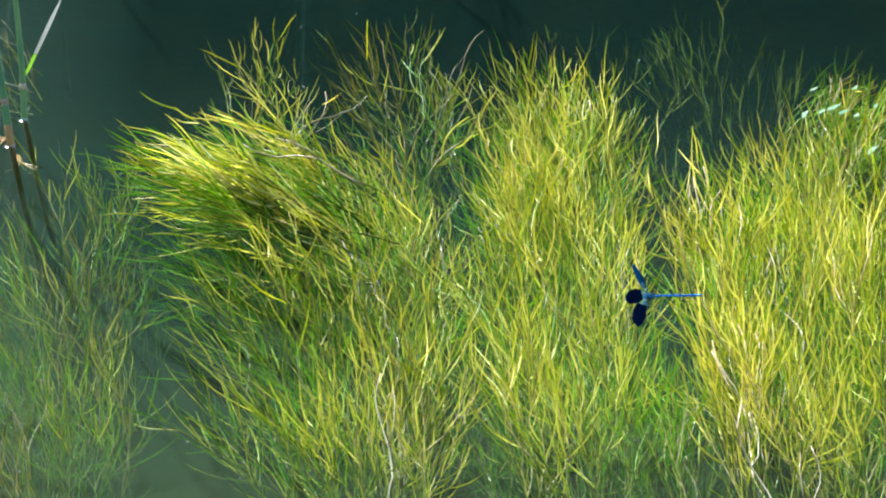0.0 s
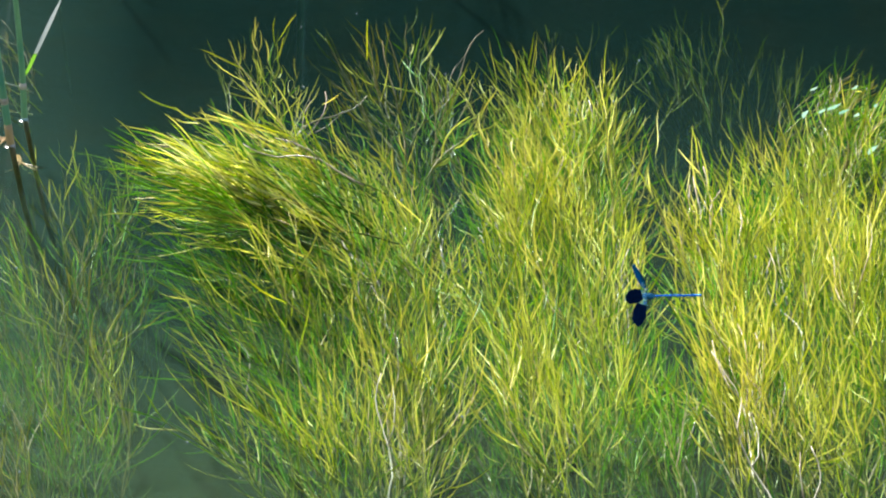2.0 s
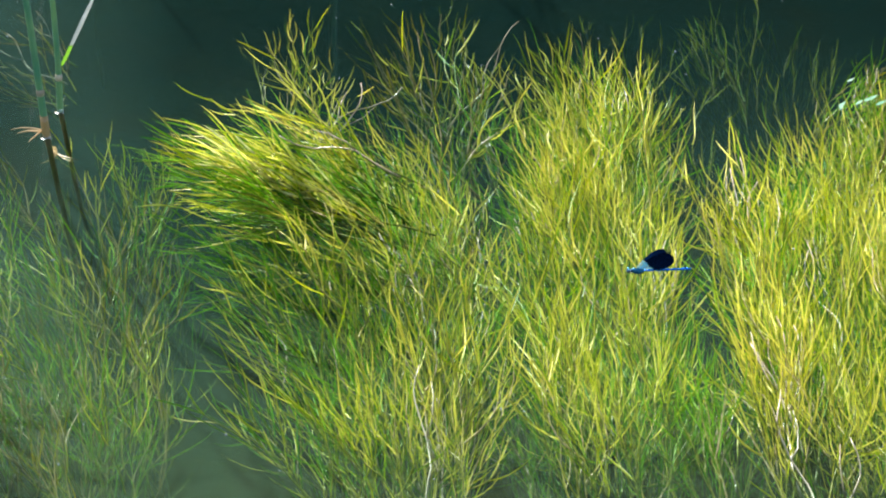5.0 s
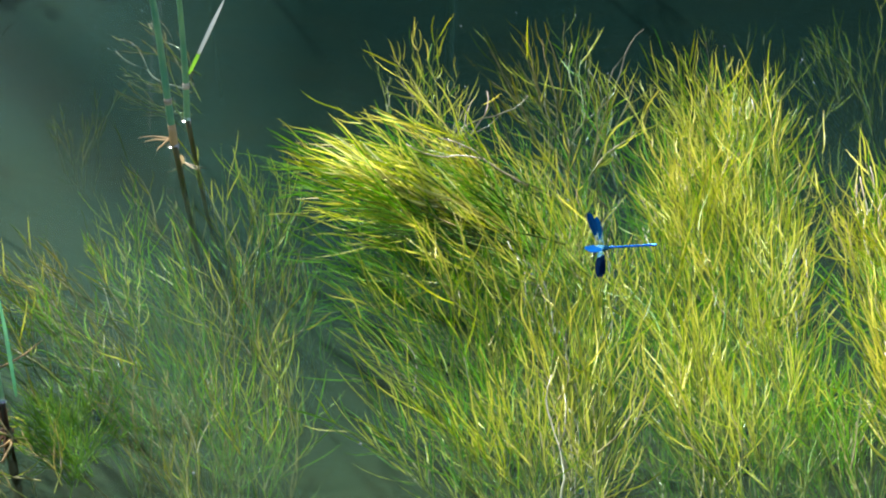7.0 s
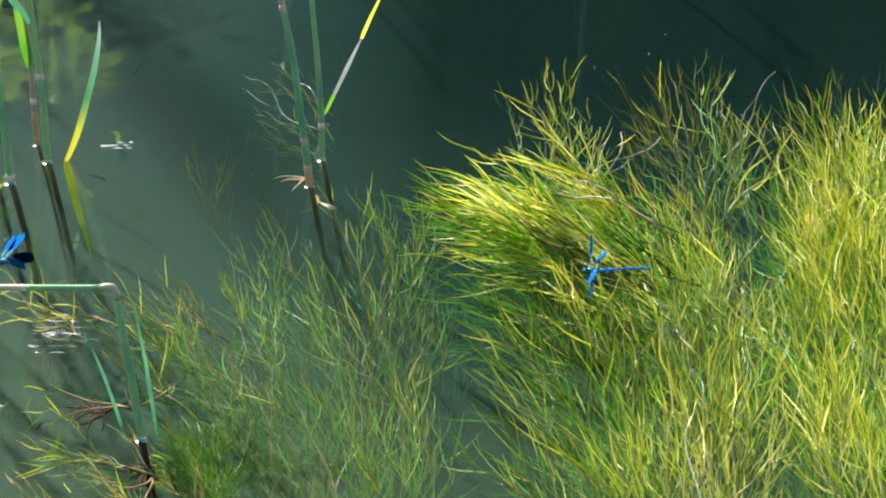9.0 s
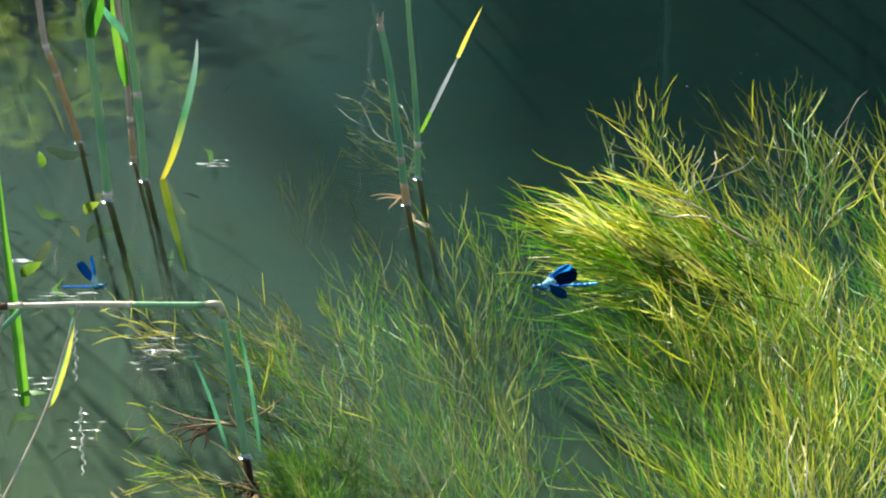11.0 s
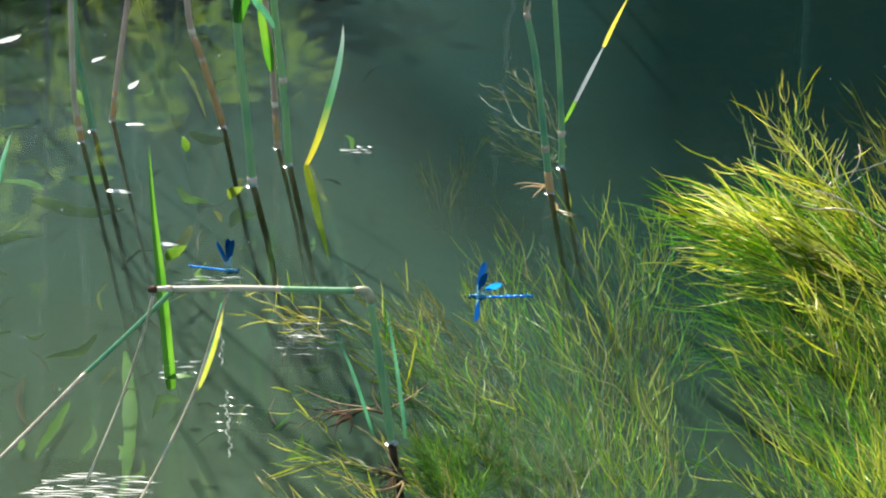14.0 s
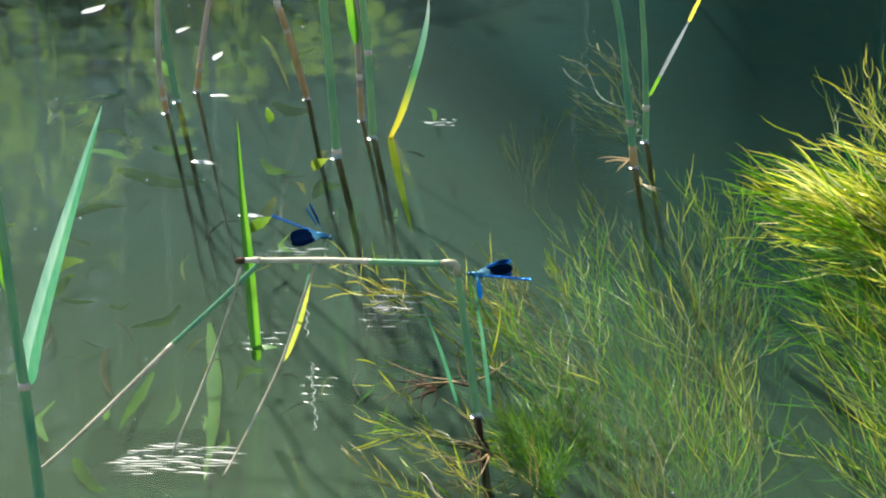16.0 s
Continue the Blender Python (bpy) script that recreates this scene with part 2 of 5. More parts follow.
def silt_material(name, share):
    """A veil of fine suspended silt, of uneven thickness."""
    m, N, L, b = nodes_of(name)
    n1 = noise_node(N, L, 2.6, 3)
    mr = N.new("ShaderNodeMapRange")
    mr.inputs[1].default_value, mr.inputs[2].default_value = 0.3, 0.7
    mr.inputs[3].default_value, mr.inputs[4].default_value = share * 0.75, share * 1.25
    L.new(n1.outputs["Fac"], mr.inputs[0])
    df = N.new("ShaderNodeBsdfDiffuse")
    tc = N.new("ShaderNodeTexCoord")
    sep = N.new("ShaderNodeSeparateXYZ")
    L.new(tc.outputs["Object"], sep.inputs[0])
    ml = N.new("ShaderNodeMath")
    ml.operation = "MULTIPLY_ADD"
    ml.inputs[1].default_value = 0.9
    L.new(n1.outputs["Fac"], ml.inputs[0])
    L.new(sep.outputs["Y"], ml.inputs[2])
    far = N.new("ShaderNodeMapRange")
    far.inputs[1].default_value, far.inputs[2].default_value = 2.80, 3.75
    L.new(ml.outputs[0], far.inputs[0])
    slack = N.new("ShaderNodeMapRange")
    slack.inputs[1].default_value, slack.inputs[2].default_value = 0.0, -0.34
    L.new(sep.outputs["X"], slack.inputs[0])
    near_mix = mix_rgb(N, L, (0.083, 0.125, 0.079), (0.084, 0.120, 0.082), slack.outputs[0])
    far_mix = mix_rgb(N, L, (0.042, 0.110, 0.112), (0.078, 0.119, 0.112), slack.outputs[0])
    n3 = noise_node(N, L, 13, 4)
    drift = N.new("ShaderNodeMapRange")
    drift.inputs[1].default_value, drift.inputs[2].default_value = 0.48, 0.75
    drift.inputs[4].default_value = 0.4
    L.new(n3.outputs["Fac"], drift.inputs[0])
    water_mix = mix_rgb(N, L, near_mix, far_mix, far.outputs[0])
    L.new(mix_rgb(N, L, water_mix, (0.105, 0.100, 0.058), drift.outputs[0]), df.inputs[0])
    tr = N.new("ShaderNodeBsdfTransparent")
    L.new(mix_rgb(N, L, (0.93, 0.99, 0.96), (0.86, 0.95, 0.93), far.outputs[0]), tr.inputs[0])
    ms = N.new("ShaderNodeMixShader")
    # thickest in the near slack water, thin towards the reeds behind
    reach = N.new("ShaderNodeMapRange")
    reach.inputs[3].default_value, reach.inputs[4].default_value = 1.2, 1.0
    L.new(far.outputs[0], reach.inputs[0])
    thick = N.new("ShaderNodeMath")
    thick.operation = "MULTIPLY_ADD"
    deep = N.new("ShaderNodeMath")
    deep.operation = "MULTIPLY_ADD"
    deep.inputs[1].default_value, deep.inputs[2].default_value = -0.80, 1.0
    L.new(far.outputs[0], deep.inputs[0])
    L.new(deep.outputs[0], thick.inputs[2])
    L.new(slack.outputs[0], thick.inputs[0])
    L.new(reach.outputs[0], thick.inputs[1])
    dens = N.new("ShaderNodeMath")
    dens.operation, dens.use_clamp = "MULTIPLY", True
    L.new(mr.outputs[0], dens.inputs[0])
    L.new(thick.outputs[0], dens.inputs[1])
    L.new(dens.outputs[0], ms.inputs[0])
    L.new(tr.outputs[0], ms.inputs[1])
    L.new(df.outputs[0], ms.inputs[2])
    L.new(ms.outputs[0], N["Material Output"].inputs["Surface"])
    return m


def plain_material(name, col, rough, metal=0.0, scale=60.0, vary=0.4, bump=0.1, sheen=None):
    m, N, L, b = nodes_of(name)
    n = noise_node(N, L, scale, 4)
    lo, hi = tuple(c * (1 - vary) for c in col), tuple(min(1, c * (1 + vary)) for c in col)
    r = ramp_node(N, [(0.3, lo), (0.7, hi)])
    L.new(n.outputs["Fac"], r.inputs[0])
    L.new(r.outputs[0], b.inputs["Base Color"])
    b.inputs["Roughness"].default_value, b.inputs["Metallic"].default_value = rough, metal
    bump_to(N, L, b, n.outputs["Fac"], bump, 0.0004)
    if sheen is not None:
        b.inputs["Specular IOR Level"].default_value = sheen
    return m


BED, WATER = ground_material(), water_material()
RIPPLE = water_material("water_ripple", 0.09)
FLY_BLUE = plain_material("fly_blue", (0.010, 0.17, 0.55), 0.22, 0.75, 900, 0.55)
FLY_TEAL = plain_material("fly_teal", (0.006, 0.09, 0.16), 0.25, 0.6, 900, 0.8)
FLY_DARK = plain_material("fly_dark", (0.008, 0.012, 0.02), 0.35, 0.0, 800, 0.4)
FLY_EYE = plain_material("fly_eye", (0.012, 0.02, 0.035), 0.12, 0.0, 900, 0.3)


def wing_band_material():
    """Black-blue wing band that turns azure where it is seen aslant."""
    m, N, L, b = nodes_of("wing_band")
    n = noise_node(N, L, 700, 3)
    r = ramp_node(N, [(0.35, (0.0008, 0.003, 0.010)), (0.65, (0.002, 0.010, 0.035))])
    L.new(n.outputs["Fac"], r.inputs[0])
    L.new(r.outputs[0], b.inputs["Base Color"])
    b.inputs["Roughness"].default_value, b.inputs["Specular IOR Level"].default_value = 0.5, 0.0
    bump_to(N, L, b, n.outputs["Fac"], 0.2, 0.0003)
    gl = N.new("ShaderNodeBsdfGlossy")
    gl.inputs["Color"].default_value, gl.inputs["Roughness"].default_value = (0.008, 0.17, 0.60, 1), 0.5
    lw = N.new("ShaderNodeLayerWeight")
    lw.inputs[0].default_value = 0.4
    ms = N.new("ShaderNodeMixShader")
    aslant = N.new("ShaderNodeMapRange")
    aslant.inputs[1].default_value, aslant.inputs[2].default_value = 0.36, 0.78
    L.new(lw.outputs["Facing"], aslant.inputs[0])
    L.new(aslant.outputs[0], ms.inputs[0])
    L.new(b.outputs[0], ms.inputs[1])
    L.new(gl.outputs[0], ms.inputs[2])
    L.new(ms.outputs[0], N["Material Output"].inputs["Surface"])
    return m


WING_BAND = wing_band_material()


def wing_clear_material():
    m, N, L, b = nodes_of("wing_membrane")
    n = noise_node(N, L, 600, 3)
    r = ramp_node(N, [(0.4, (0.03, 0.24, 0.42)), (0.6, (0.16, 0.46, 0.60))])
    L.new(n.outputs["Fac"], r.inputs[0])
    L.new(r.outputs[0], b.inputs["Base Color"])
    b.inputs["Roughness"].default_value, b.inputs["Specular IOR Level"].default_value = 0.45, 0.15
    tr = N.new("ShaderNodeBsdfTransparent")
    ms = N.new("ShaderNodeMixShader")
    ms.inputs[0].default_value = 0.42
    L.new(tr.outputs[0], ms.inputs[1])
    L.new(b.outputs[0], ms.inputs[2])
    L.new(ms.outputs[0], N["Material Output"].inputs["Surface"])
    return m


WING_CLEAR = wing_clear_material()


# ---- building helpers ----
def mesh_of(name, bm, mats, smooth=True):
    me = bpy.data.meshes.new(name)
    bm.to_mesh(me)
    bm.free()
    for mt in mats if isinstance(mats, (list, tuple)) else [mats]:
        me.materials.append(mt)
    if smooth:
        me.polygons.foreach_set("use_smooth", [True] * len(me.polygons))
    return me


def part(name, bm, material, parent=None, label="", smooth=True):
    ob = new(name, mesh_of(name, bm, material, smooth))
    if parent:
        ob.parent = parent
    if label:
        ob["label"] = label
    return ob


def thing(name, label, category, group="", kind="", at=(0, 0, 0)):
    ob = new(name)
    ob.empty_display_size = 0.02
    ob.location = at
    return tagged(ob, label, category, group, kind)


def spline(pts, n):
    """n points along a smooth curve through pts."""
    P = [Vector(p) for p in pts]
    if len(P) == 2:
        return [P[0].lerp(P[1], i / (n - 1)) for i in range(n)]
    out = []
    for i in range(n):
        u = i / (n - 1) * (len(P) - 1)
        k = min(int(u), len(P) - 2)
        f = u - k
        a, b, c, d = P[max(k - 1, 0)], P[k], P[k + 1], P[min(k + 2, len(P) - 1)]
        out.append(0.5 * ((2 * b) + (c - a) * f + (2 * a - 5 * b + 4 * c - d) * f * f + (3 * b - a - 3 * c + d) * f ** 3))
    return out


def tube(bm, pts, radii, sides=8, mat=0, caps=True):
    rings = []
    for i, p in enumerate(pts):
        t = (pts[min(i + 1, len(pts) - 1)] - pts[max(i - 1, 0)]).normalized()
        side = t.cross(Vector((0.13, 0.97, 0.2))).normalized()
        up = side.cross(t)
        r = radii[i] if isinstance(radii, (list, tuple)) else radii
        rings.append([bm.verts.new(p + (side * math.cos(a) + up * math.sin(a)) * r) for a in (2 * math.pi * k / sides for k in range(sides))])
    for a, b in zip(rings, rings[1:]):
        for k in range(sides):
            bm.faces.new((a[k], a[(k + 1) % sides], b[(k + 1) % sides], b[k])).material_index = mat
    if caps:
        bm.faces.new(rings[0][::-1]).material_index = mat
        bm.faces.new(rings[-1]).material_index = mat
    return bm


def ribbon(bm, pts, widths, across, fold=0.25, mat=0):
    """A leaf blade with a folded midrib along pts; across: its flat side's direction."""
    rows = []
    for i, p in enumerate(pts):
        t = (pts[min(i + 1, len(pts) - 1)] - pts[max(i - 1, 0)]).normalized()
        s = (across - t * across.dot(t)).normalized()
        nrm = t.cross(s)
        w = widths[i] / 2
        rows.append((bm.verts.new(p - s * w + nrm * w * fold), bm.verts.new(p), bm.verts.new(p + s * w + nrm * w * fold)))
    for a, b in zip(rows, rows[1:]):
        for k in (0, 1):
            bm.faces.new((a[k], a[k + 1], b[k + 1], b[k])).material_index = mat[k] if isinstance(mat, tuple) else mat
    return bm


def blade_widths(n, w, peak=0.35, base=0.45):
    out = []
    for i in range(n):
        u = i / (n - 1)
        out.append(w * (base + (1 - base) * math.sin(min(u / peak, 1) * math.pi / 2)) * (1 - max(0, (u - peak) / (1 - peak)) ** 1.8) + w * 0.02)
    return out


# ---- setting ----
def ground_height(x, y):
    """Bed of the stream, with a bank on the far side and one under the viewer."""
    bed = -0.42 + 0.05 * noise.noise((x * 0.9, y * 0.9, 0)) + 0.02 * noise.noise((x * 4, y * 4, 3))
    far = max(0.0, y - 5.2)
    near = max(0.0, 1.2 - y)
    return bed + min(1.6, far * 0.62) + min(0.75, near * 0.8) + 0.03 * noise.noise((x * 0.5, y * 0.5, 8)) * (far + near)


def build_ground():
    bm = bmesh.new()
    xs = [-400, -120, -40, -16, -8, -4, -2.5] + [-1.5 + 0.1 * i for i in range(32)] + [2, 3, 5, 9, 18, 45, 130, 400]
    ys = [-400, -90, -25, -8, -3, -1, 0, 0.6, 1.2] + [1.5 + 0.1 * i for i in range(26)] + [4.4, 4.8, 5.2, 5.6, 6, 6.6, 7.4, 8.5, 11, 18, 40, 120, 400]
    grid = [[bm.verts.new((x, y, ground_height(x, y))) for x in xs] for y in ys]
    for a, b in zip(grid, grid[1:]):
        for k in range(len(xs) - 1):
            bm.faces.new((a[k], a[k + 1], b[k + 1], b[k]))
    tagged(part("ground", bm, BED), "brown silty stream bed rising to the banks", "ground", kind="structure")


def sheet(name, z, mat, label):
    bm = bmesh.new()
    v = [bm.verts.new(p) for p in ((-30, 0.2, z), (30, 0.2, z), (30, 6.4, z), (-30, 6.4, z))]
    bm.faces.new(v)
    return tagged(part(name, bm, mat, smooth=False), label, "water", kind="structure")


def ripple_patch(cx, cy, rx, ry, wave, seed):
    """Fine ripples that spread on the surface in one small spot."""
    rng = random.Random(seed)
    nx, ny = 40, int(2 * ry / wave * 14)
    bm = bmesh.new()
    grid = []
    for j in range(ny):
        row = []
        for i in range(nx):
            a, b = 2 * i / (nx - 1) - 1, 2 * j / (ny - 1) - 1
            x, y = cx + a * rx, cy + b * ry
            fade = max(0.0, 1 - a * a - b * b) * (0.35 + 0.65 * max(0.0, 0.5 + noise.noise((x * 40, y * 14, seed))))
            ph = (y + 1.1 * (x - cx) + 0.009 * noise.noise((x * 40, y * 30, seed + 4))) / wave * 2 * math.pi
            row.append(bm.verts.new((x, y, 0.0010 + 0.055 * wave * fade * math.sin(ph))))
        grid.append(row)
    for p, q in zip(grid, grid[1:]):
        for k in range(nx - 1):
            bm.faces.new((p[k], p[k + 1], q[k + 1], q[k]))
    tagged(part("water_ripples", bm, RIPPLE), "fine bright ripples on the stream surface", "water", kind="structure")


build_ground()
for row in ((-0.4554, 2.335, 0.055, 0.045, 0.0075, 12), (-0.3056, 2.596, 0.024, 0.050, 0.0065, 2)):
    ripple_patch(*row)
sheet("water", 0.0, WATER, "clear slow stream water with faint ripples")
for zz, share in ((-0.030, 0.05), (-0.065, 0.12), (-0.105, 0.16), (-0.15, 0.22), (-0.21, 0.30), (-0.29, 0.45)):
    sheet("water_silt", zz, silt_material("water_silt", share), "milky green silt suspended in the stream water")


# ---- water weeds ----
def shoot_mesh(rng, length, leaves, leaf_len, spread, mats, forks=2, leaf_w=0.0014, wave=0.05, curl=(0.5, 1.5)):
    """One shoot along +y: a thin wavy stem that forks, with long narrow leaves that leave it and bend back along it."""
    bm = bmesh.new()

    def limb(p0, a0, ln, r, count, first):
        ph, amp, back = rng.uniform(0, 6.3), rng.uniform(0.4, 1.0) * wave, a0 * rng.uniform(0.5, 1.2)
        pts, p, n = [], p0.copy(), 9
        for i in range(n):
            w = i / (n - 1)
            pts.append(p.copy())
            a = a0 - back * w + amp * 5.0 * math.cos(ph + w * 5.5)
            p = p + Vector((math.sin(a), math.cos(a), 0.25 * math.sin(ph * 2 + w * 5) * wave * 6)) * ln / (n - 1)
        tube(bm, pts, [r * (1 - 0.7 * i / (n - 1)) for i in range(n)], 4, 1, False)
        for k in range(count):
            u = first + (0.99 - first) * ((k + rng.random()) / count) ** 0.85
            j = min(int(u * (n - 1)), n - 2)
            q = pts[j].lerp(pts[j + 1], u * (n - 1) - j)
            along = pts[j + 1] - pts[j]
            base = math.atan2(along.x, along.y)
            ang = (-1 if k % 2 else 1) * radians(rng.uniform(*spread)) * (1.15 - 0.5 * u)
            ll = leaf_len * rng.choice((0.5, 0.75, 1.0, 1.0, 1.35)) * (1.15 - 0.45 * u)
            bend, sway, sp = -ang * rng.uniform(*curl), rng.uniform(-0.24, 0.24), rng.uniform(0, 3)
            lift = rng.uniform(-0.3, 0.3)
            row = []
            for i in range(6):
                w = i / 5
                row.append(q.copy())
                h = base + ang + bend * w + sway * math.sin(sp + w * 4.2)
                q = q + Vector((math.sin(h), math.cos(h), lift * (1 - 0.7 * w))) * ll / 5
            th = rng.uniform(-0.9, 0.9)
            lw = leaf_w * rng.uniform(0.65, 1.3)
            ribbon(bm, row, [lw * f for f in (0.65, 0.9, 1.0, 0.9, 0.65, 0.15)], Vector((math.cos(th), 0.1, math.sin(th))), 0.35, 0)
        return pts
    main = limb(Vector((0, 0, 0)), rng.uniform(-0.12, 0.12), length, 0.0011, leaves, 0.10)
    for k in range(forks):
        j = rng.choice((2, 3, 4, 5))
        limb(main[j], (-1 if k % 2 else 1) * rng.uniform(0.25, 0.6), length * (1 - j / 9) * rng.uniform(0.7, 1.05), 0.0008, leaves // 2, 0.12)
    return mesh_of("sprig", bm, mats)


def bare_stem(rng, length=0.15):
    """A leafless pale stem, kinked, with a fork."""
    bm = bmesh.new()
    ph, amp = rng.uniform(0, 6), rng.uniform(0.004, 0.011)
    pts = [Vector((amp * math.sin(ph + i * 0.55) - amp * math.sin(ph) + rng.uniform(-0.0012, 0.0012), length * i / 13, 0.003 * math.sin(i * 0.7))) for i in range(14)]
    tube(bm, pts, [0.00125 - 0.00005 * i for i in range(14)], 5)
    j = rng.choice((5, 7, 9))
    sd = rng.choice((-1, 1))
    tube(bm, [pts[j], pts[j] + Vector((sd * 0.008, 0.012, 0.002)), pts[j] + Vector((sd * 0.012, 0.034, 0.003)), pts[j] + Vector((sd * 0.010, 0.055, 0.003))], [0.0009, 0.0008, 0.0006, 0.0004], 4)
    return mesh_of("sprig", bm, [WEED_BARE])


SPRIG_RNG = random.Random(11)
# name: meshes and their length
SHOOTS = [shoot_mesh(SPRIG_RNG, 0.18, 10, 0.060, (12, 36), (WEED, WEED_STEM), 2, 0.00112, 0.06, (0.3, 1.6)) for _ in range(16)]
UNDERS = [shoot_mesh(SPRIG_RNG, 0.18, 11, 0.060, (12, 36), (WEED_SHADE, WEED_STEM), 2, 0.00112, 0.06, (0.3, 1.6)) for _ in range(8)]
COMBED = [shoot_mesh(SPRIG_RNG, 0.17, 14, 0.060, (6, 22), (WEED if k % 2 else WEED_SHADE, WEED_STEM), 2, 0.0013, 0.04, (0.2, 1.6)) for k in range(10)]
GLINTS = [shoot_mesh(SPRIG_RNG, 0.10, 6, 0.055, (4, 16), (WEED_GLINT, WEED_STEM), 1, 0.0018, 0.03, (0.4, 1.4)) for k in range(5)]
WISPS = [shoot_mesh(SPRIG_RNG, 0.15, 8, 0.045, (18, 48), (WEED, WEED_STEM), 1, 0.0014, 0.08, (0.0, 2.0)) for _ in range(10)]
DEEPS = [shoot_mesh(SPRIG_RNG, 0.17, 10, 0.046, (12, 38), (WEED_DEEP, WEED_BROWN), 1, 0.0012, 0.07) for _ in range(9)]
TUFTS = [shoot_mesh(SPRIG_RNG, 0.09, 13, 0.034, (16, 50), (WEED_FRESH, WEED_FRESH), 2, 0.0012, 0.05) for _ in range(6)]
BROWNS = [shoot_mesh(SPRIG_RNG, 0.13, 7, 0.034, (14, 40), (WEED_BROWN, WEED_STEM), 1, 0.0014, 0.06) for _ in range(5)]
BARE = [bare_stem(SPRIG_RNG) for _ in range(8)]
SPAN = {}
for kind, ln in ((SHOOTS, 0.18), (UNDERS, 0.18), (COMBED, 0.17), (GLINTS, 0.10), (WISPS, 0.15), (DEEPS, 0.17), (TUFTS, 0.09), (BROWNS, 0.13), (BARE, 0.15)):
    for me in kind:
        SPAN[me.name] = ln


def growth(theta, flat):
    """Growth direction: theta from +x, rising and drifting downstream (+y); flat: how much it lies down."""
    c, s = math.cos(theta), math.sin(theta)
    return Vector((c, s * (0.9 + 0.7 * flat), s * (0.68 - 0.33 * flat) + 0.03)).normalized()


def weed_clump(label, cx, cy, rx, ry, left, right, count, meshes, size=(0.8, 1.2), depth=(-0.12, -0.06), flat=0.5, seed=1, jitter=9, bare=0.07, square=4):
    """A bed of shoots whose middles fill an oval of the plan; left and right: the way they lean at its two sides."""
    rng = random.Random(seed)
    clump = thing("water_weed", label, "water plant", "water weed clumps", at=(cx, cy, ground_height(cx, cy)))
    for k in range(count):
        while True:
            a, b = rng.uniform(-1, 1), rng.uniform(-1, 1)
            if abs(a) ** square + abs(b) ** square < 1:
                break
        z = rng.uniform(*depth)
        me = rng.choice(BARE) if rng.random() < bare else rng.choice(meshes)
        s = rng.uniform(*size)
        d = growth(radians(left + (right - left) * (a + 1) / 2 + max(-1.7, min(1.7, rng.gauss(0, 1))) * jitter), flat + rng.uniform(-0.2, 0.2))
        half = SPAN[me.name] * s * 0.5
        # no tip breaks the surface
        z = min(z, -0.007 - d.z * half)
        # the deeper a shoot stands, the farther off it lies along the same slope
        mid = Vector((cx + a * rx, cy + b * ry + (-0.05 - z) * 2.1, z))
        xx = d.cross(Vector((0, -0.9, 0.45))).normalized()
        m = Matrix((xx, d, xx.cross(d))).transposed().to_4x4() @ Matrix.Rotation(rng.uniform(-0.9, 0.9), 4, "Y")
        ob = new("sprig", me)
        ob.parent = clump
        ob["kind"] = "stuff"
        ob.matrix_basis = Matrix.Translation(mid - d * half - clump.location) @ m @ Matrix.Diagonal((s * rng.choice((-1, 1)), s, s, 1))
    return clump


BRIGHT = "sunlit yellow-green water weed swaying under the stream surface"
DIM = "dull olive water weed deep in murky stream water"
GREEN = "dense water weed in shade-dark green lying under brighter strands"
weed_clump("combed yellow-green water weed trailing flat below the surface", 0.110, 2.895, 0.052, 0.065, 164, 150, 25, COMBED, (0.7, 1.1), (-0.045, -0.02), 0.9, 21, 9)
# two small patches of pale leaves paint the highlights of the combed weed
weed_clump("water weed leaves coloured pale for sun glints, combed flat at the surface", 0.092, 2.925, 0.022, 0.028, 162, 150, 8, GLINTS, (0.8, 1.1), (-0.02, -0.012), 0.95, 61, 5, 0.0)
weed_clump("water weed leaves coloured pale for sun glints, combed flat at the surface", 0.135, 2.865, 0.020, 0.024, 158, 142, 6, GLINTS, (0.7, 1.0), (-0.025, -0.015), 0.9, 62, 8, 0.0)
weed_clump("combed yellow-green water weed trailing in the current", 0.165, 2.81, 0.070, 0.070, 158, 124, 28, COMBED + SHOOTS[:4], (0.65, 1.0), (-0.07, -0.03), 0.7, 45, 13)
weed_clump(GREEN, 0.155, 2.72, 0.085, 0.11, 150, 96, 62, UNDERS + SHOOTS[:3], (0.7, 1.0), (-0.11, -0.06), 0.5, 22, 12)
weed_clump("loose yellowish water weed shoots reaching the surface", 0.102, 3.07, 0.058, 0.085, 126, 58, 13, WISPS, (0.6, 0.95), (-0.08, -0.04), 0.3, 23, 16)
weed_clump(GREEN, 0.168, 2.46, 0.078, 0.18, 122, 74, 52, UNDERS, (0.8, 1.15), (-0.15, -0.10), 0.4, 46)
weed_clump(BRIGHT, 0.172, 2.46, 0.070, 0.17, 124, 74, 54, SHOOTS, (0.75, 1.15), (-0.11, -0.06), 0.4, 24)
weed_clump(BRIGHT, 0.232, 2.72, 0.038, 0.11, 114, 76, 24, SHOOTS + WISPS, (0.7, 1.0), (-0.11, -0.05), 0.4, 25)
weed_clump(DIM, 0.258, 3.05, 0.052, 0.12, 120, 64, 26, WISPS[:4] + DEEPS, (0.8, 1.1), (-0.13, -0.07), 0.2, 26, 14, 0.06)
weed_clump(DIM, 0.285, 2.74, 0.036, 0.18, 112, 74, 24, DEEPS + UNDERS[:3], (0.8, 1.1), (-0.18, -0.12), 0.4, 47)
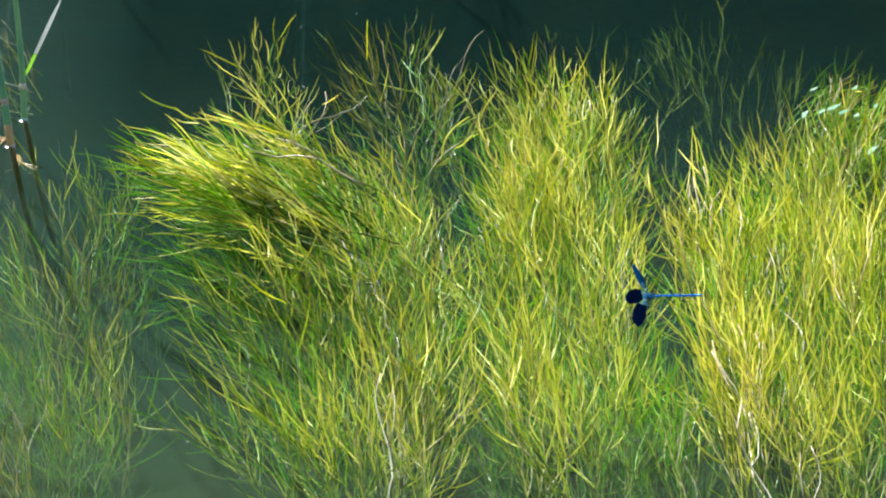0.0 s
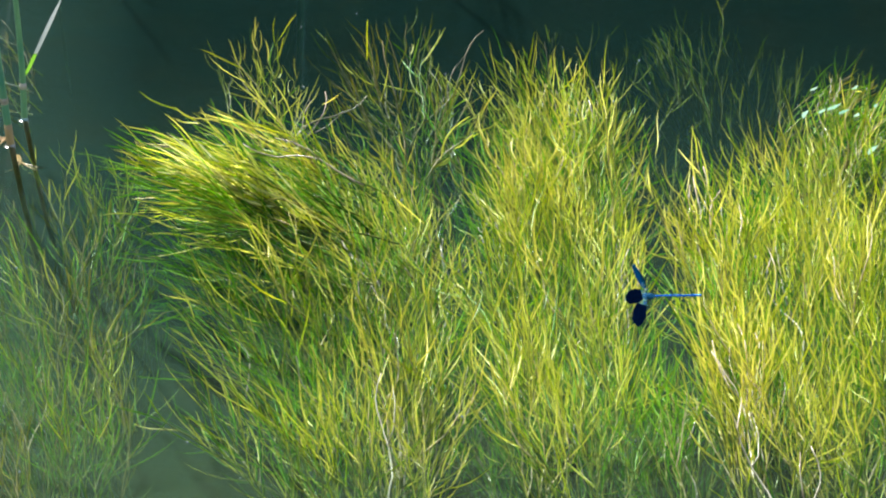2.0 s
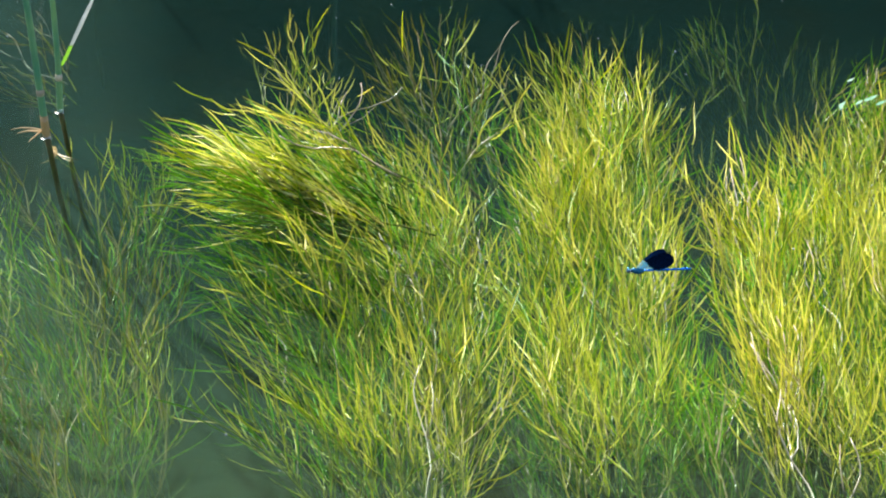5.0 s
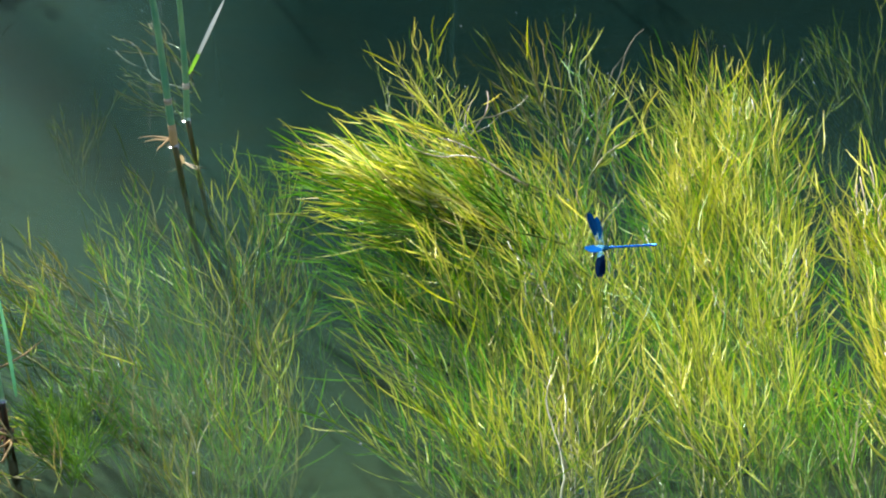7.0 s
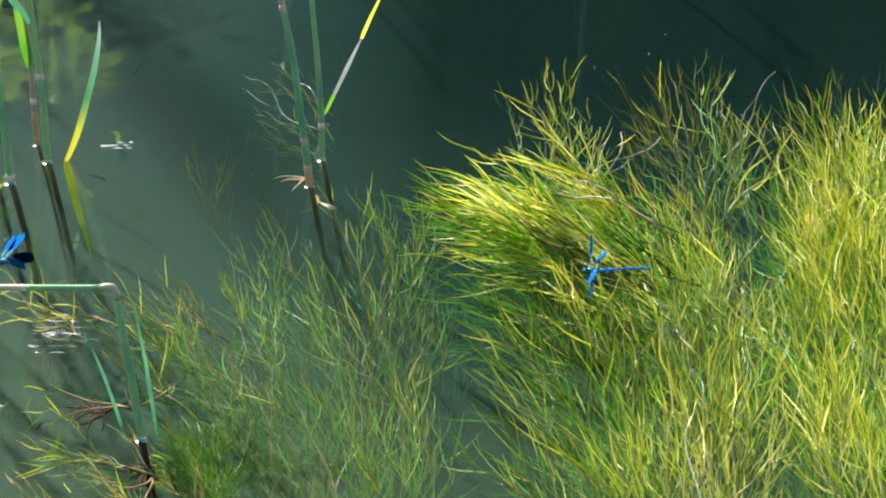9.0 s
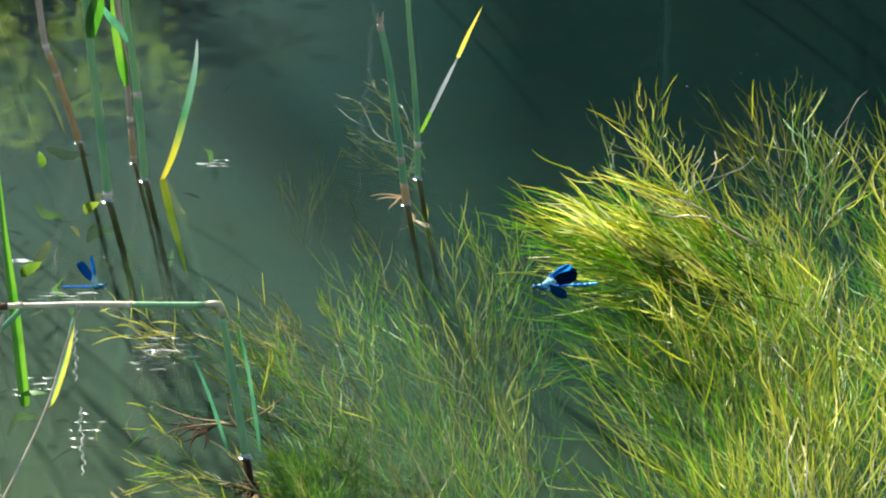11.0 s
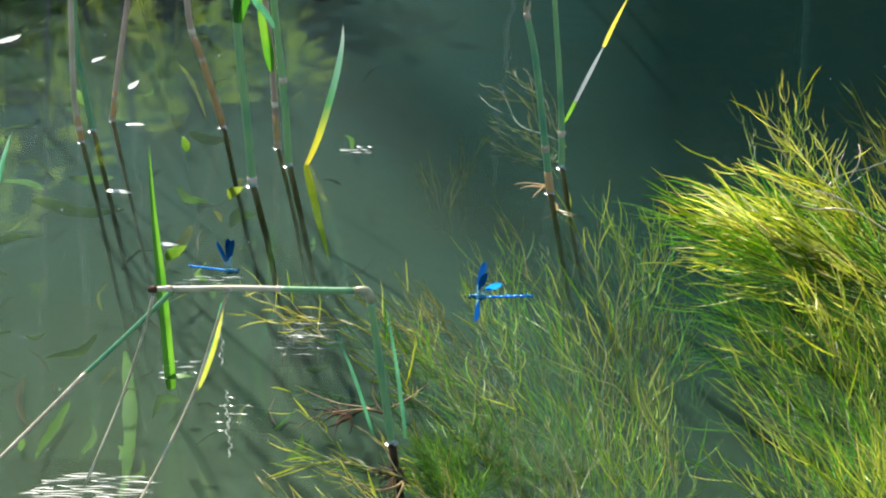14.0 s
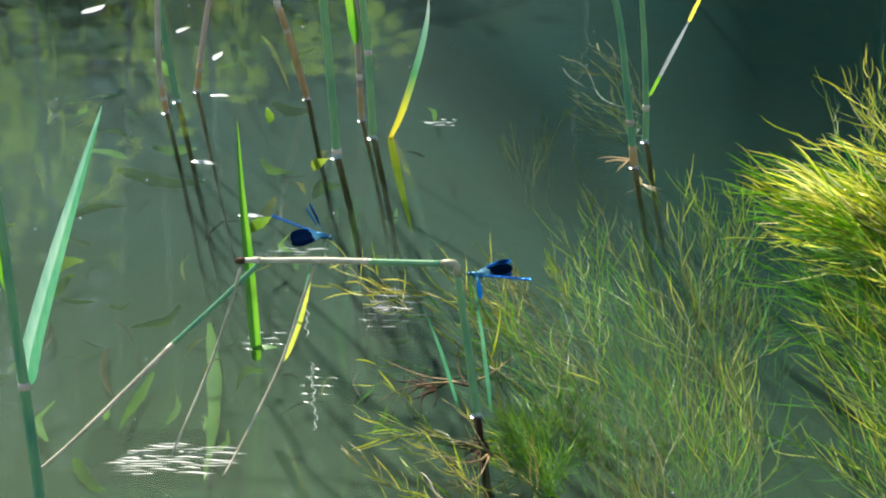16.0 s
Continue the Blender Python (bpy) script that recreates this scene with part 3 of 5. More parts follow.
weed_clump(BRIGHT, 0.396, 3.01, 0.034, 0.09, 118, 64, 26, SHOOTS + WISPS, (0.7, 1.0), (-0.09, -0.05), 0.4, 28, 11)
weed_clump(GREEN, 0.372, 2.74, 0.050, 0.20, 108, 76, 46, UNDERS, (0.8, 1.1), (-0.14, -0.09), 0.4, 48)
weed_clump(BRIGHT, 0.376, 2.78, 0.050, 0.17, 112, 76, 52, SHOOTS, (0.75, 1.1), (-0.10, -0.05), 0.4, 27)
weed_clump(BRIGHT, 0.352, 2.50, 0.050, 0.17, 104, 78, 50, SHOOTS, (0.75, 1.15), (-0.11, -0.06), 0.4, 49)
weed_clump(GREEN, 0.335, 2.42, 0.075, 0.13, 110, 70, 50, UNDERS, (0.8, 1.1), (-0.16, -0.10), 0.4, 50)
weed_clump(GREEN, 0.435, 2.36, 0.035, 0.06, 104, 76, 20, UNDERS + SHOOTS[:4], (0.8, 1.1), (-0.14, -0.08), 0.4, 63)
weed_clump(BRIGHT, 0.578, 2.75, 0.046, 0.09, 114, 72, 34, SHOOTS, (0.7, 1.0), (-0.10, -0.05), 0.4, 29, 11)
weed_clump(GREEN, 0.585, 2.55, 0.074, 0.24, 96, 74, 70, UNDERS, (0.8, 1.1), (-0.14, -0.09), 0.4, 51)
weed_clump(BRIGHT, 0.560, 2.50, 0.078, 0.22, 98, 72, 84, SHOOTS, (0.8, 1.15), (-0.11, -0.05), 0.4, 52)
weed_clump("pale yellow water weed strands along a dark gap", 0.487, 2.58, 0.016, 0.24, 98, 82, 36, COMBED[:4] + SHOOTS[:6], (0.8, 1.15), (-0.06, -0.04), 0.5, 44, 7, 0.16)
weed_clump(BRIGHT, 0.650, 2.66, 0.040, 0.26, 90, 70, 46, SHOOTS, (0.8, 1.2), (-0.11, -0.05), 0.4, 30)
weed_clump("water weed arching over with pale glinting leaf tips", 0.650, 2.99, 0.050, 0.075, 60, 34, 34, WISPS[:4] + UNDERS + DEEPS, (0.7, 1.0), (-0.08, -0.04), 0.5, 31, 12, 0.12)
weed_clump(DIM, 0.580, 3.10, 0.055, 0.12, 112, 70, 26, DEEPS, (0.8, 1.1), (-0.20, -0.14), 0.2, 32)
weed_clump(DIM, 0.470, 2.98, 0.035, 0.20, 112, 70, 14, DEEPS, (0.8, 1.1), (-0.20, -0.14), 0.2, 53)
weed_clump(DIM, -0.060, 2.58, 0.075, 0.25, 132, 84, 52, DEEPS + UNDERS[:3] + BROWNS[:2], (0.75, 1.1), (-0.18, -0.10), 0.3, 33, 12, 0.02)
weed_clump("olive water weed with yellow tips in murky water", -0.080, 2.60, 0.080, 0.25, 134, 84, 20, SHOOTS + BROWNS, (0.6, 0.9), (-0.14, -0.08), 0.3, 34, 14, 0.03)
weed_clump(DIM, -0.075, 2.38, 0.075, 0.10, 122, 74, 34, DEEPS + UNDERS, (0.7, 1.0), (-0.16, -0.10), 0.3, 37, 12, 0.03)
weed_clump("olive water weed leaning with the current in shallow water", -0.180, 2.66, 0.050, 0.09, 148, 112, 26, WISPS[:4] + DEEPS + UNDERS[:2] + BROWNS[:2], (0.55, 0.85), (-0.10, -0.06), 0.5, 35, 12, 0.02)
weed_clump("olive water weed leaning with the current beside a reed", -0.145, 2.52, 0.062, 0.12, 140, 104, 32, DEEPS + UNDERS + BROWNS, (0.6, 0.9), (-0.13, -0.08), 0.4, 54, 14, 0.02)
weed_clump("yellow-green water weed gathered round a reed's foot", -0.232, 2.40, 0.062, 0.075, 172, 110, 15, WISPS + BROWNS[:2], (0.45, 0.75), (-0.035, -0.015), 0.8, 36, 16, 0.04)
weed_clump("fresh green feathery water weed at a reed's foot", -0.172, 2.45, 0.024, 0.045, 125, 70, 19, TUFTS, (0.6, 0.9), (-0.065, -0.035), 0.4, 40, 22, 0.0)
weed_clump("thin yellow-green weed strands trailing round a reed's foot", -0.240, 2.56, 0.048, 0.09, 165, 130, 4, WISPS, (0.5, 0.8), (-0.035, -0.015), 0.9, 41, 9, 0.0)
weed_clump("single pale water weed shoot in open water", -0.208, 3.02, 0.026, 0.05, 116, 66, 7, DEEPS, (0.4, 0.6), (-0.13, -0.10), 0.1, 38, 14, 0.0)
weed_clump("brownish feathery water weed behind two reeds", -0.125, 3.16, 0.022, 0.11, 150, 118, 9, BROWNS, (0.5, 0.8), (-0.09, -0.06), 0.4, 39, 9, 0.1)
weed_clump("long yellow weed strands trailing from a reed's foot", -0.285, 2.72, 0.030, 0.03, 166, 150, 3, WISPS, (0.6, 0.8), (-0.02, -0.012), 0.95, 43, 6, 0.0)


# ---- reeds ----
def reed(label, pts, r0, r1, mat, foot, group="standing reeds", nodes=(), sink=(0.07, 0.0), torn=False, sheath=0.0, tall=0.0):
    """A stalk from the water upwards, with joints, and its brown foot below the surface; tall: the height of its thin upper stem, which carries leaves."""
    b = Vector(pts[0])
    r = thing("reed", label, "reed", group, at=b)
    n = 26
    path = [p - b for p in spline(pts, n)]
    part("stem", tube(bmesh.new(), path, [r0 + (r1 - r0) * i / (n - 1) for i in range(n)], 10), mat, r)
    low = [Vector((0, 0, 0.002)), Vector((sink[0] * 0.3, sink[1], -0.12)), Vector((sink[0] * (0.4 + 8 * abs(b.x % 0.1)), sink[1], -0.40))]
    part("foot", tube(bmesh.new(), spline(low, 8), [r0 * (0.8 - 0.03 * i) for i in range(8)], 8), foot, r, "wet brown foot under water")
    if sheath:
        k = max(4, int(sheath * n))
        part("sheath", tube(bmesh.new(), path[:k], [(r0 + (r1 - r0) * i / n) * (1.14 - 0.10 * i / k) for i in range(k)], 10), SHEATH, r, "orange-brown rotting sheath")
    for u in nodes:
        k = u * (n - 1)
        i = min(int(k), n - 2)
        p = path[i].lerp(path[i + 1], k - i)
        t = (path[i + 1] - path[i]).normalized()
        rr = (r0 + (r1 - r0) * u)
        part("joint", tube(bmesh.new(), [p - t * 0.003, p - t * 0.001, p + t * 0.001, p + t * 0.003], [rr * 1.02, rr * 1.16, rr * 1.16, rr * 1.02], 10), NODE_BROWN, r, "pale swollen joint")
    if tall:
        rng = random.Random(int(abs(b.x) * 9000))
        lean = (path[-1] - path[-4]).normalized()
        top = path[-1] + Vector((lean.x * 0.6, rng.uniform(-0.05, 0.05), lean.z)).normalized() * (tall - path[-1].z)
        mid = path[-1].lerp(top, 0.5) + Vector((rng.uniform(-0.012, 0.012), 0.0, 0.0))
        upper = spline([tuple(path[-1]), tuple(mid), tuple(top)], 12)
        part("upper_stem", tube(bmesh.new(), upper, [r1 * (1 - 0.05 * i) for i in range(12)], 8), mat, r)
        for k in (2, 5, 8):
            p, sd, ln = upper[k], rng.choice((-1, 1)), rng.uniform(0.14, 0.24)
            P = spline([tuple(p), tuple(p + Vector((sd * 0.12, -0.04, 0.62)) * ln), tuple(p + Vector((sd * 0.40, -0.10, 0.78)) * ln), tuple(p + Vector((sd * 0.62, -0.16, 0.62)) * ln)], 14)
            part("upper_leaf", ribbon(bmesh.new(), P, blade_widths(14, rng.uniform(0.008, 0.012), 0.3, 0.4), Vector((0.5, 0.8, 0.2)), 0.3), rng.choice((LEAF_GREEN, LEAF_TEAL, LEAF_BACKLIT)), r)
    # the film of water that climbs the stem
    part("meniscus", tube(bmesh.new(), [Vector((0, 0, h)) for h in (0.0001, 0.0003, 0.0008, 0.0016, 0.0030)], [r0 * f for f in (1.9, 1.6, 1.3, 1.12, 1.01)], 16, 0, False), MENISCUS, r)
    if torn:
        rng = random.Random(5)
        for k in range(5):
            a = Vector(pts[-1]) - b
            part("torn_fibre", ribbon(bmesh.new(), [a, a + Vector((rng.uniform(-0.003, 0.003), 0, 0.005)), a + Vector((rng.uniform(-0.006, 0.006), 0, rng.uniform(0.007, 0.014)))], [0.002, 0.0015, 0.0003], Vector((1, 0.2, 0))), REED_PALE, r)
    return r


def meniscus_material():
    m, N, L, b = nodes_of("meniscus")
    gl = N.new("ShaderNodeBsdfGlossy")
    gl.inputs["Roughness"].default_value = 0.16
    tr = N.new("ShaderNodeBsdfTransparent")
    ms = N.new("ShaderNodeMixShader")
    ms.inputs[0].default_value = 0.2
    L.new(tr.outputs[0], ms.inputs[1])
    L.new(gl.outputs[0], ms.inputs[2])
    L.new(ms.outputs[0], N["Material Output"].inputs["Surface"])
    return m


MENISCUS = meniscus_material()


def leaf_on(parent, pts, w, mat, name="leaf", across=(1, 0.15, 0.1), peak=0.3, base=0.35, label="", fold=0.3):
    b = parent.location if parent else Vector((0, 0, 0))
    P = [p - b for p in spline(pts, 22)]
    return part(name, ribbon(bmesh.new(), P, blade_widths(22, w, peak, base), Vector(across), fold, (0, 1) if isinstance(mat, tuple) else 0), mat, parent, label)


def build_reeds():
    a1 = reed("broken green reed stalk with frayed pale top", [(-0.1116, 2.8951, 0), (-0.1171, 2.895, 0.0526), (-0.1252, 2.895, 0.1264), (-0.1329, 2.895, 0.167)], 0.0034, 0.0028, REED_GREEN, REED_WET, nodes=(0.28, 0.97), torn=True, sheath=0.2)
    a2 = reed("tall green reed with one narrow drying leaf", [(-0.1026, 2.9521, 0), (-0.1032, 2.9521, 0.0452), (-0.1058, 2.9521, 0.0989), (-0.1094, 2.9521, 0.1519), (-0.114, 2.952, 0.25)], 0.0030, 0.0020, REED_GREEN, REED_WET, nodes=(0.19,), tall=0.62)
    leaf_on(a2, [(-0.1015, 2.952, 0.043), (-0.0982, 2.952, 0.0475), (-0.0905, 2.952, 0.064)], 0.0032, LEAF_GREEN, peak=0.9, base=0.6, label="green foot of the leaf")
    # grey-white piece: the leaf's highlight put into its colour
    leaf_on(a2, [(-0.0912, 2.952, 0.0625), (-0.080, 2.952, 0.087), (-0.0665, 2.952, 0.116)], 0.0036, LEAF_GREY, peak=0.5, base=0.8, label="middle of the leaf, whitened for its highlight")
    leaf_on(a2, [(-0.0668, 2.952, 0.1150), (-0.058, 2.952, 0.136), (-0.0455, 2.951, 0.163)], 0.0036, LEAF_YELLOW, peak=0.3, base=0.8, label="yellow tip of the leaf")
    reed("pale dry reed stalk in water", [(-0.5384, 2.9964, 0), (-0.5435, 2.996, 0.0469), (-0.542, 2.996, 0.1286), (-0.5421, 2.996, 0.1714), (-0.54, 3.0, 0.26)], 0.0028, 0.0026, REED_PALE, REED_WET, nodes=(0.1,), sheath=0.22, tall=0.70)
    reed("short green reed stalk", [(-0.5317, 3.0234, 0), (-0.5406, 3.0234, 0.0582), (-0.5433, 3.0234, 0.0911), (-0.545, 3.03, 0.20)], 0.0032, 0.0026, REED_GREEN, REED_WET, tall=0.58)
    reed("pinkish dry reed stalk", [(-0.5171, 3.047, 0), (-0.5099, 3.047, 0.0493), (-0.4993, 3.047, 0.1102), (-0.4925, 3.047, 0.1538), (-0.48, 3.05, 0.24)], 0.0024, 0.0027, REED_PINK, REED_WET, nodes=(0.02, 0.13), sheath=0.2, tall=0.75)
    reed("leaning dry reed stalk with brown sheath", [(-0.4135, 3.035, 0), (-0.4307, 3.035, 0.0664), (-0.4388, 3.035, 0.091), (-0.4421, 3.035, 0.1156), (-0.4449, 3.035, 0.16), (-0.448, 3.04, 0.24)], 0.0030, 0.0030, REED_PINK, REED_WET, nodes=(0.2, 0.42), sheath=0.42, tall=0.66)
    stout = reed("stout blue-green reed stalk", [(-0.3741, 2.9028, 0), (-0.3783, 2.9028, 0.0716), (-0.3827, 2.9028, 0.135), (-0.3843, 2.9028, 0.1663), (-0.39, 2.905, 0.26)], 0.0040, 0.0036, REED_GREEN, REED_WET, nodes=(0.03,), tall=0.80)
    # darker half: the fold's shade put into the leaf colour
    leaf_on(stout, [(-0.3821, 2.897, 0.1545), (-0.3802, 2.896, 0.1668), (-0.3757, 2.895, 0.1823), (-0.3727, 2.894, 0.1978), (-0.366, 2.89, 0.24)], 0.0135, (LEAF_DEEP_SHADE, LEAF_GREEN), peak=0.4, base=0.5, label="folded green sheath leaf with one half shade-toned")
    leaf_on(stout, [(-0.3545, 2.94, 0.1341), (-0.3625, 2.94, 0.1478), (-0.3714, 2.938, 0.1604), (-0.376, 2.92, 0.18)], 0.0065, LEAF_TEAL, name="strap", peak=0.5, base=0.4, label="narrow green strap leaf")
    r5 = reed("reed stalk in a pinkish dry sheath", [(-0.3595, 2.988, 0), (-0.3614, 2.988, 0.0534), (-0.3634, 2.988, 0.1022), (-0.3678, 2.988, 0.1558), (-0.371, 2.99, 0.24)], 0.0026, 0.0027, REED_PINK, REED_WET, nodes=(0.04, 0.2), sheath=0.2, tall=0.72)
    leaf_on(r5, [(-0.3625, 2.984, 0.075), (-0.3645, 2.982, 0.092), (-0.3672, 2.98, 0.113), (-0.3708, 2.98, 0.1344), (-0.372, 2.98, 0.18)], 0.009, LEAF_GREEN, label="bright green young leaf")
    reed("slender green reed stalk in water", [(-0.3459, 2.9483, 0), (-0.3485, 2.948, 0.0696), (-0.3534, 2.948, 0.1284), (-0.3572, 2.948, 0.1811), (-0.360, 2.95, 0.25)], 0.0036, 0.0030, REED_GREEN, REED_WET, nodes=(0.3,), tall=0.60)
    l7 = thing("reed_leaf", "curved reed leaf yellowing towards its foot", "leaf", at=(-0.331, 2.9528, 0))
    leaf_on(l7, [(-0.3310, 2.9528, -0.003), (-0.3184, 2.9528, 0.0276), (-0.3036, 2.9525, 0.0794), (-0.2970, 2.9525, 0.112), (-0.2954, 2.9525, 0.1329)], 0.0060, LEAF_TURNING, "leaf_blade", peak=0.35, base=0.55)
    lower = [(-0.331, 2.9528, -0.002), (-0.322, 2.955, -0.05), (-0.312, 2.96, -0.10)]
    leaf_on(l7, lower, 0.007, LEAF_DROWNED, "leaf_sheath", peak=0.3, base=0.7)


def build_bent_reed():
    r = thing("bent_reed", "green reed stalk snapped over into a level perch", "reed", at=(-0.2229, 2.4193, 0))
    b = r.location
    up = [p - b for p in spline([(-0.2229, 2.4193, 0), (-0.2301, 2.4193, 0.0611), (-0.2375, 2.4193, 0.118)], 14)]
    part("upright_stem", tube(bmesh.new(), up, [0.0034 - 0.0006 * i / 13 for i in range(14)], 12), REED_GREEN, r)
    elbow = [p - b for p in spline([(-0.2372, 2.4193, 0.116), (-0.2383, 2.4193, 0.1240), (-0.2412, 2.4193, 0.1268), (-0.2500, 2.4193, 0.1262)], 8)]
    part("elbow", tube(bmesh.new(), elbow, [0.0028, 0.0030, 0.0032, 0.0027, 0.0031, 0.0029, 0.0028, 0.0026], 12), REED_DRY, r, "creased pale brown elbow")
    g = [p - b for p in spline([(-0.2490, 2.4193, 0.1262), (-0.2768, 2.4193, 0.1262), (-0.306, 2.4193, 0.1264)], 10)]
    part("level_stem", tube(bmesh.new(), g, 0.0024, 12), REED_GREEN, r)
    g = [p - b for p in spline([(-0.305, 2.4193, 0.1264), (-0.34, 2.4193, 0.1266), (-0.372, 2.4193, 0.1256), (-0.3985, 2.4193, 0.1250)], 16)]
    part("dry_stem", tube(bmesh.new(), g, [0.0024 - 0.0003 * i / 15 for i in range(16)], 12), REED_DRY, r, "dry straw-coloured end")
    for x in (-0.306, -0.343, -0.388):
        p = Vector((x, 2.4193, 0.1264 if x > -0.36 else 0.1255)) - b
        part("joint", tube(bmesh.new(), [p - Vector((0.003, 0, 0)), p, p + Vector((0.003, 0, 0))], [0.0023, 0.0026, 0.0023], 12), NODE_BROWN, r)
    p = Vector((-0.4004, 2.4193, 0.1248)) - b
    part("broken_end", tube(bmesh.new(), [p + Vector((0.004, 0, 0)), p, p - Vector((0.003, 0, 0.001))], [0.0025, 0.0029, 0.0019], 9), ROOT_DARK, r, "dark broken end")
    part("foot", tube(bmesh.new(), [Vector((0, 0, -0.001)), Vector((0.012, 0, -0.1)), Vector((0.06, 0.02, -0.4))], [0.0032, 0.0040, 0.005], 10), ROOT_DARK, r, "wet brown foot under water")
    part("meniscus", tube(bmesh.new(), [Vector((0, 0, h)) for h in (0.0001, 0.0004, 0.0010, 0.0019, 0.0034)], [0.0034 * f for f in (1.9, 1.6, 1.3, 1.12, 1.01)], 16, 0, False), MENISCUS, r)
    # strips that hang from it
    d1 = [p - b for p in spline([(-0.383, 2.424, 0.1245), (-0.415, 2.412, 0.095), (-0.455, 2.395, 0.061)], 14)]
    part("hanging_stem", tube(bmesh.new(), d1, [0.0023 - 0.00005 * i for i in range(14)], 8), REED_GREEN, r, "blue-green hanging stem")
    d1 = [p - b for p in spline([(-0.450, 2.397, 0.065), (-0.484, 2.372, 0.037), (-0.520, 2.335, 0.012), (-0.541, 2.3138, 0.0)], 14)]
    part("hanging_tip", tube(bmesh.new(), d1, [0.0021 - 0.00010 * i for i in range(14)], 8), REED_PALE, r, "bleached end of the hanging stem")
    d2 = [p - b for p in spline([(-0.3998, 2.417, 0.120), (-0.408, 2.41, 0.09), (-0.424, 2.39, 0.045), (-0.4461, 2.3429, 0.0)], 16)]
    part("hanging_stalk", tube(bmesh.new(), d2, [0.0013 - 0.00003 * i for i in range(16)], 8), REED_DRY, r, "thin straw-coloured hanging stalk")
    d3 = [p - b for p in spline([(-0.3440, 2.416, 0.1235), (-0.354, 2.41, 0.095), (-0.368, 2.39, 0.055), (-0.390, 2.345, 0.018), (-0.404, 2.31, 0.0)], 18)]
    part("hanging_strip", tube(bmesh.new(), d3, [0.0012 - 0.00003 * i for i in range(18)], 8), REED_PALE, r, "pale dry hanging strip")
    lf = [p - b for p in spline([(-0.3465, 2.414, 0.1225), (-0.355, 2.42, 0.085), (-0.368, 2.43, 0.045), (-0.3730, 2.435, 0.032)], 16)]
    part("hanging_leaf", ribbon(bmesh.new(), lf, blade_widths(16, 0.0062, 0.5, 0.3), Vector((1, 0.2, 0.3)), 0.5, (0, 1)), (LEAF_TEAL, LEAF_LIME), r, "green hanging leaf turning yellow")


def blade_thing(label, pts, w, mat, across=(1, 0.15, 0.1), peak=0.3, base=0.5, name="sedge_plant", fold=0.3):
    t = thing(name, label, "leaf", "upright blades", at=pts[0])
    leaf_on(t, pts, w, mat, "blade", across, peak, base, "", fold)
    return t


def build_blades():
    # two greens paint the shaded and the lit half of one blade
    blade_thing("broad bright green blade rising from the water, one half shade-toned", [(-0.4025, 2.52, -0.01), (-0.4030, 2.52, 0.0), (-0.4066, 2.52, 0.0761), (-0.4103, 2.52, 0.1338), (-0.4124, 2.52, 0.1976)], 0.0086, (LEAF_DEEP_SHADE, LEAF_GREEN), base=0.2, fold=0.6)
    blade_thing("thin green blade beside the bent reed", [(-0.2135, 2.444, -0.01), (-0.2197, 2.444, 0.0491), (-0.227, 2.444, 0.0988)], 0.0030, LEAF_TEAL)
    blade_thing("thin green blade beside the bent reed", [(-0.2371, 2.4401, -0.01), (-0.2517, 2.44, 0.0431), (-0.2654, 2.44, 0.081)], 0.0026, LEAF_TEAL)
    big = reed("green reed stalk with a broad leaf", [(-0.5293, 2.2561, 0), (-0.5364, 2.2561, 0.0963), (-0.5423, 2.2561, 0.1722), (-0.5469, 2.2561, 0.2332), (-0.56, 2.258, 0.38)], 0.0042, 0.0034, REED_GREEN, REED_WET, nodes=(0.26,))
    # pale and teal halves hold the fold's light and shade as colour
    leaf_on(big, [(-0.5365, 2.258, 0.098), (-0.5351, 2.258, 0.1035), (-0.5277, 2.258, 0.1361), (-0.5092, 2.258, 0.1985), (-0.4881, 2.258, 0.2639), (-0.4712, 2.258, 0.316)], 0.0145, (LEAF_PALE, LEAF_TEAL), peak=0.25, base=0.35, fold=0.7, label="broad pale green leaf, lit and shaded half toned apart, with light through it")
    leaf_on(big, [(-0.540, 2.255, 0.168), (-0.546, 2.253, 0.19), (-0.551, 2.25, 0.22)], 0.008, LEAF_GREEN, label="green leaf sheath")


build_reeds()
build_bent_reed()
build_blades()


# ---- leaves and litter on and in the water ----
def broad_leaf(name, label, x, y, z, length, heading, mat, seed, tilt=0.0, slim=0.36):
    """An oval leaf with a midrib and a wavy edge, lying on or in the water."""
    rng = random.Random(seed)
    n = 11
    bm = bmesh.new()
    rows = []
    bow = rng.uniform(-0.12, 0.12)
    for i in range(n):
        u = i / (n - 1)
        w = length * slim * math.sin(math.pi * u ** 0.8) ** 0.9 * 0.5 + 0.0004
        cx, cy = length * (u - 0.5), bow * length * math.sin(math.pi * u)
        rows.append([bm.verts.new((cx, cy + w * v * (1 + 0.12 * math.sin(i * 2.3 + seed)), 0.0006 + abs(v) * w * 0.10 + 0.02 * length * math.sin(3 * u + v))) for v in (-1, -0.5, 0, 0.5, 1)])
    for a, b in zip(rows, rows[1:]):
        for k in range(4):
            bm.faces.new((a[k], a[k + 1], b[k + 1], b[k]))
    lf = part(name, bm, mat)
    lf.matrix_world = pose(x, y, z, tilt, rng.uniform(-8, 8), heading)
    return tagged(lf, label, "leaf", "leaves in the water")


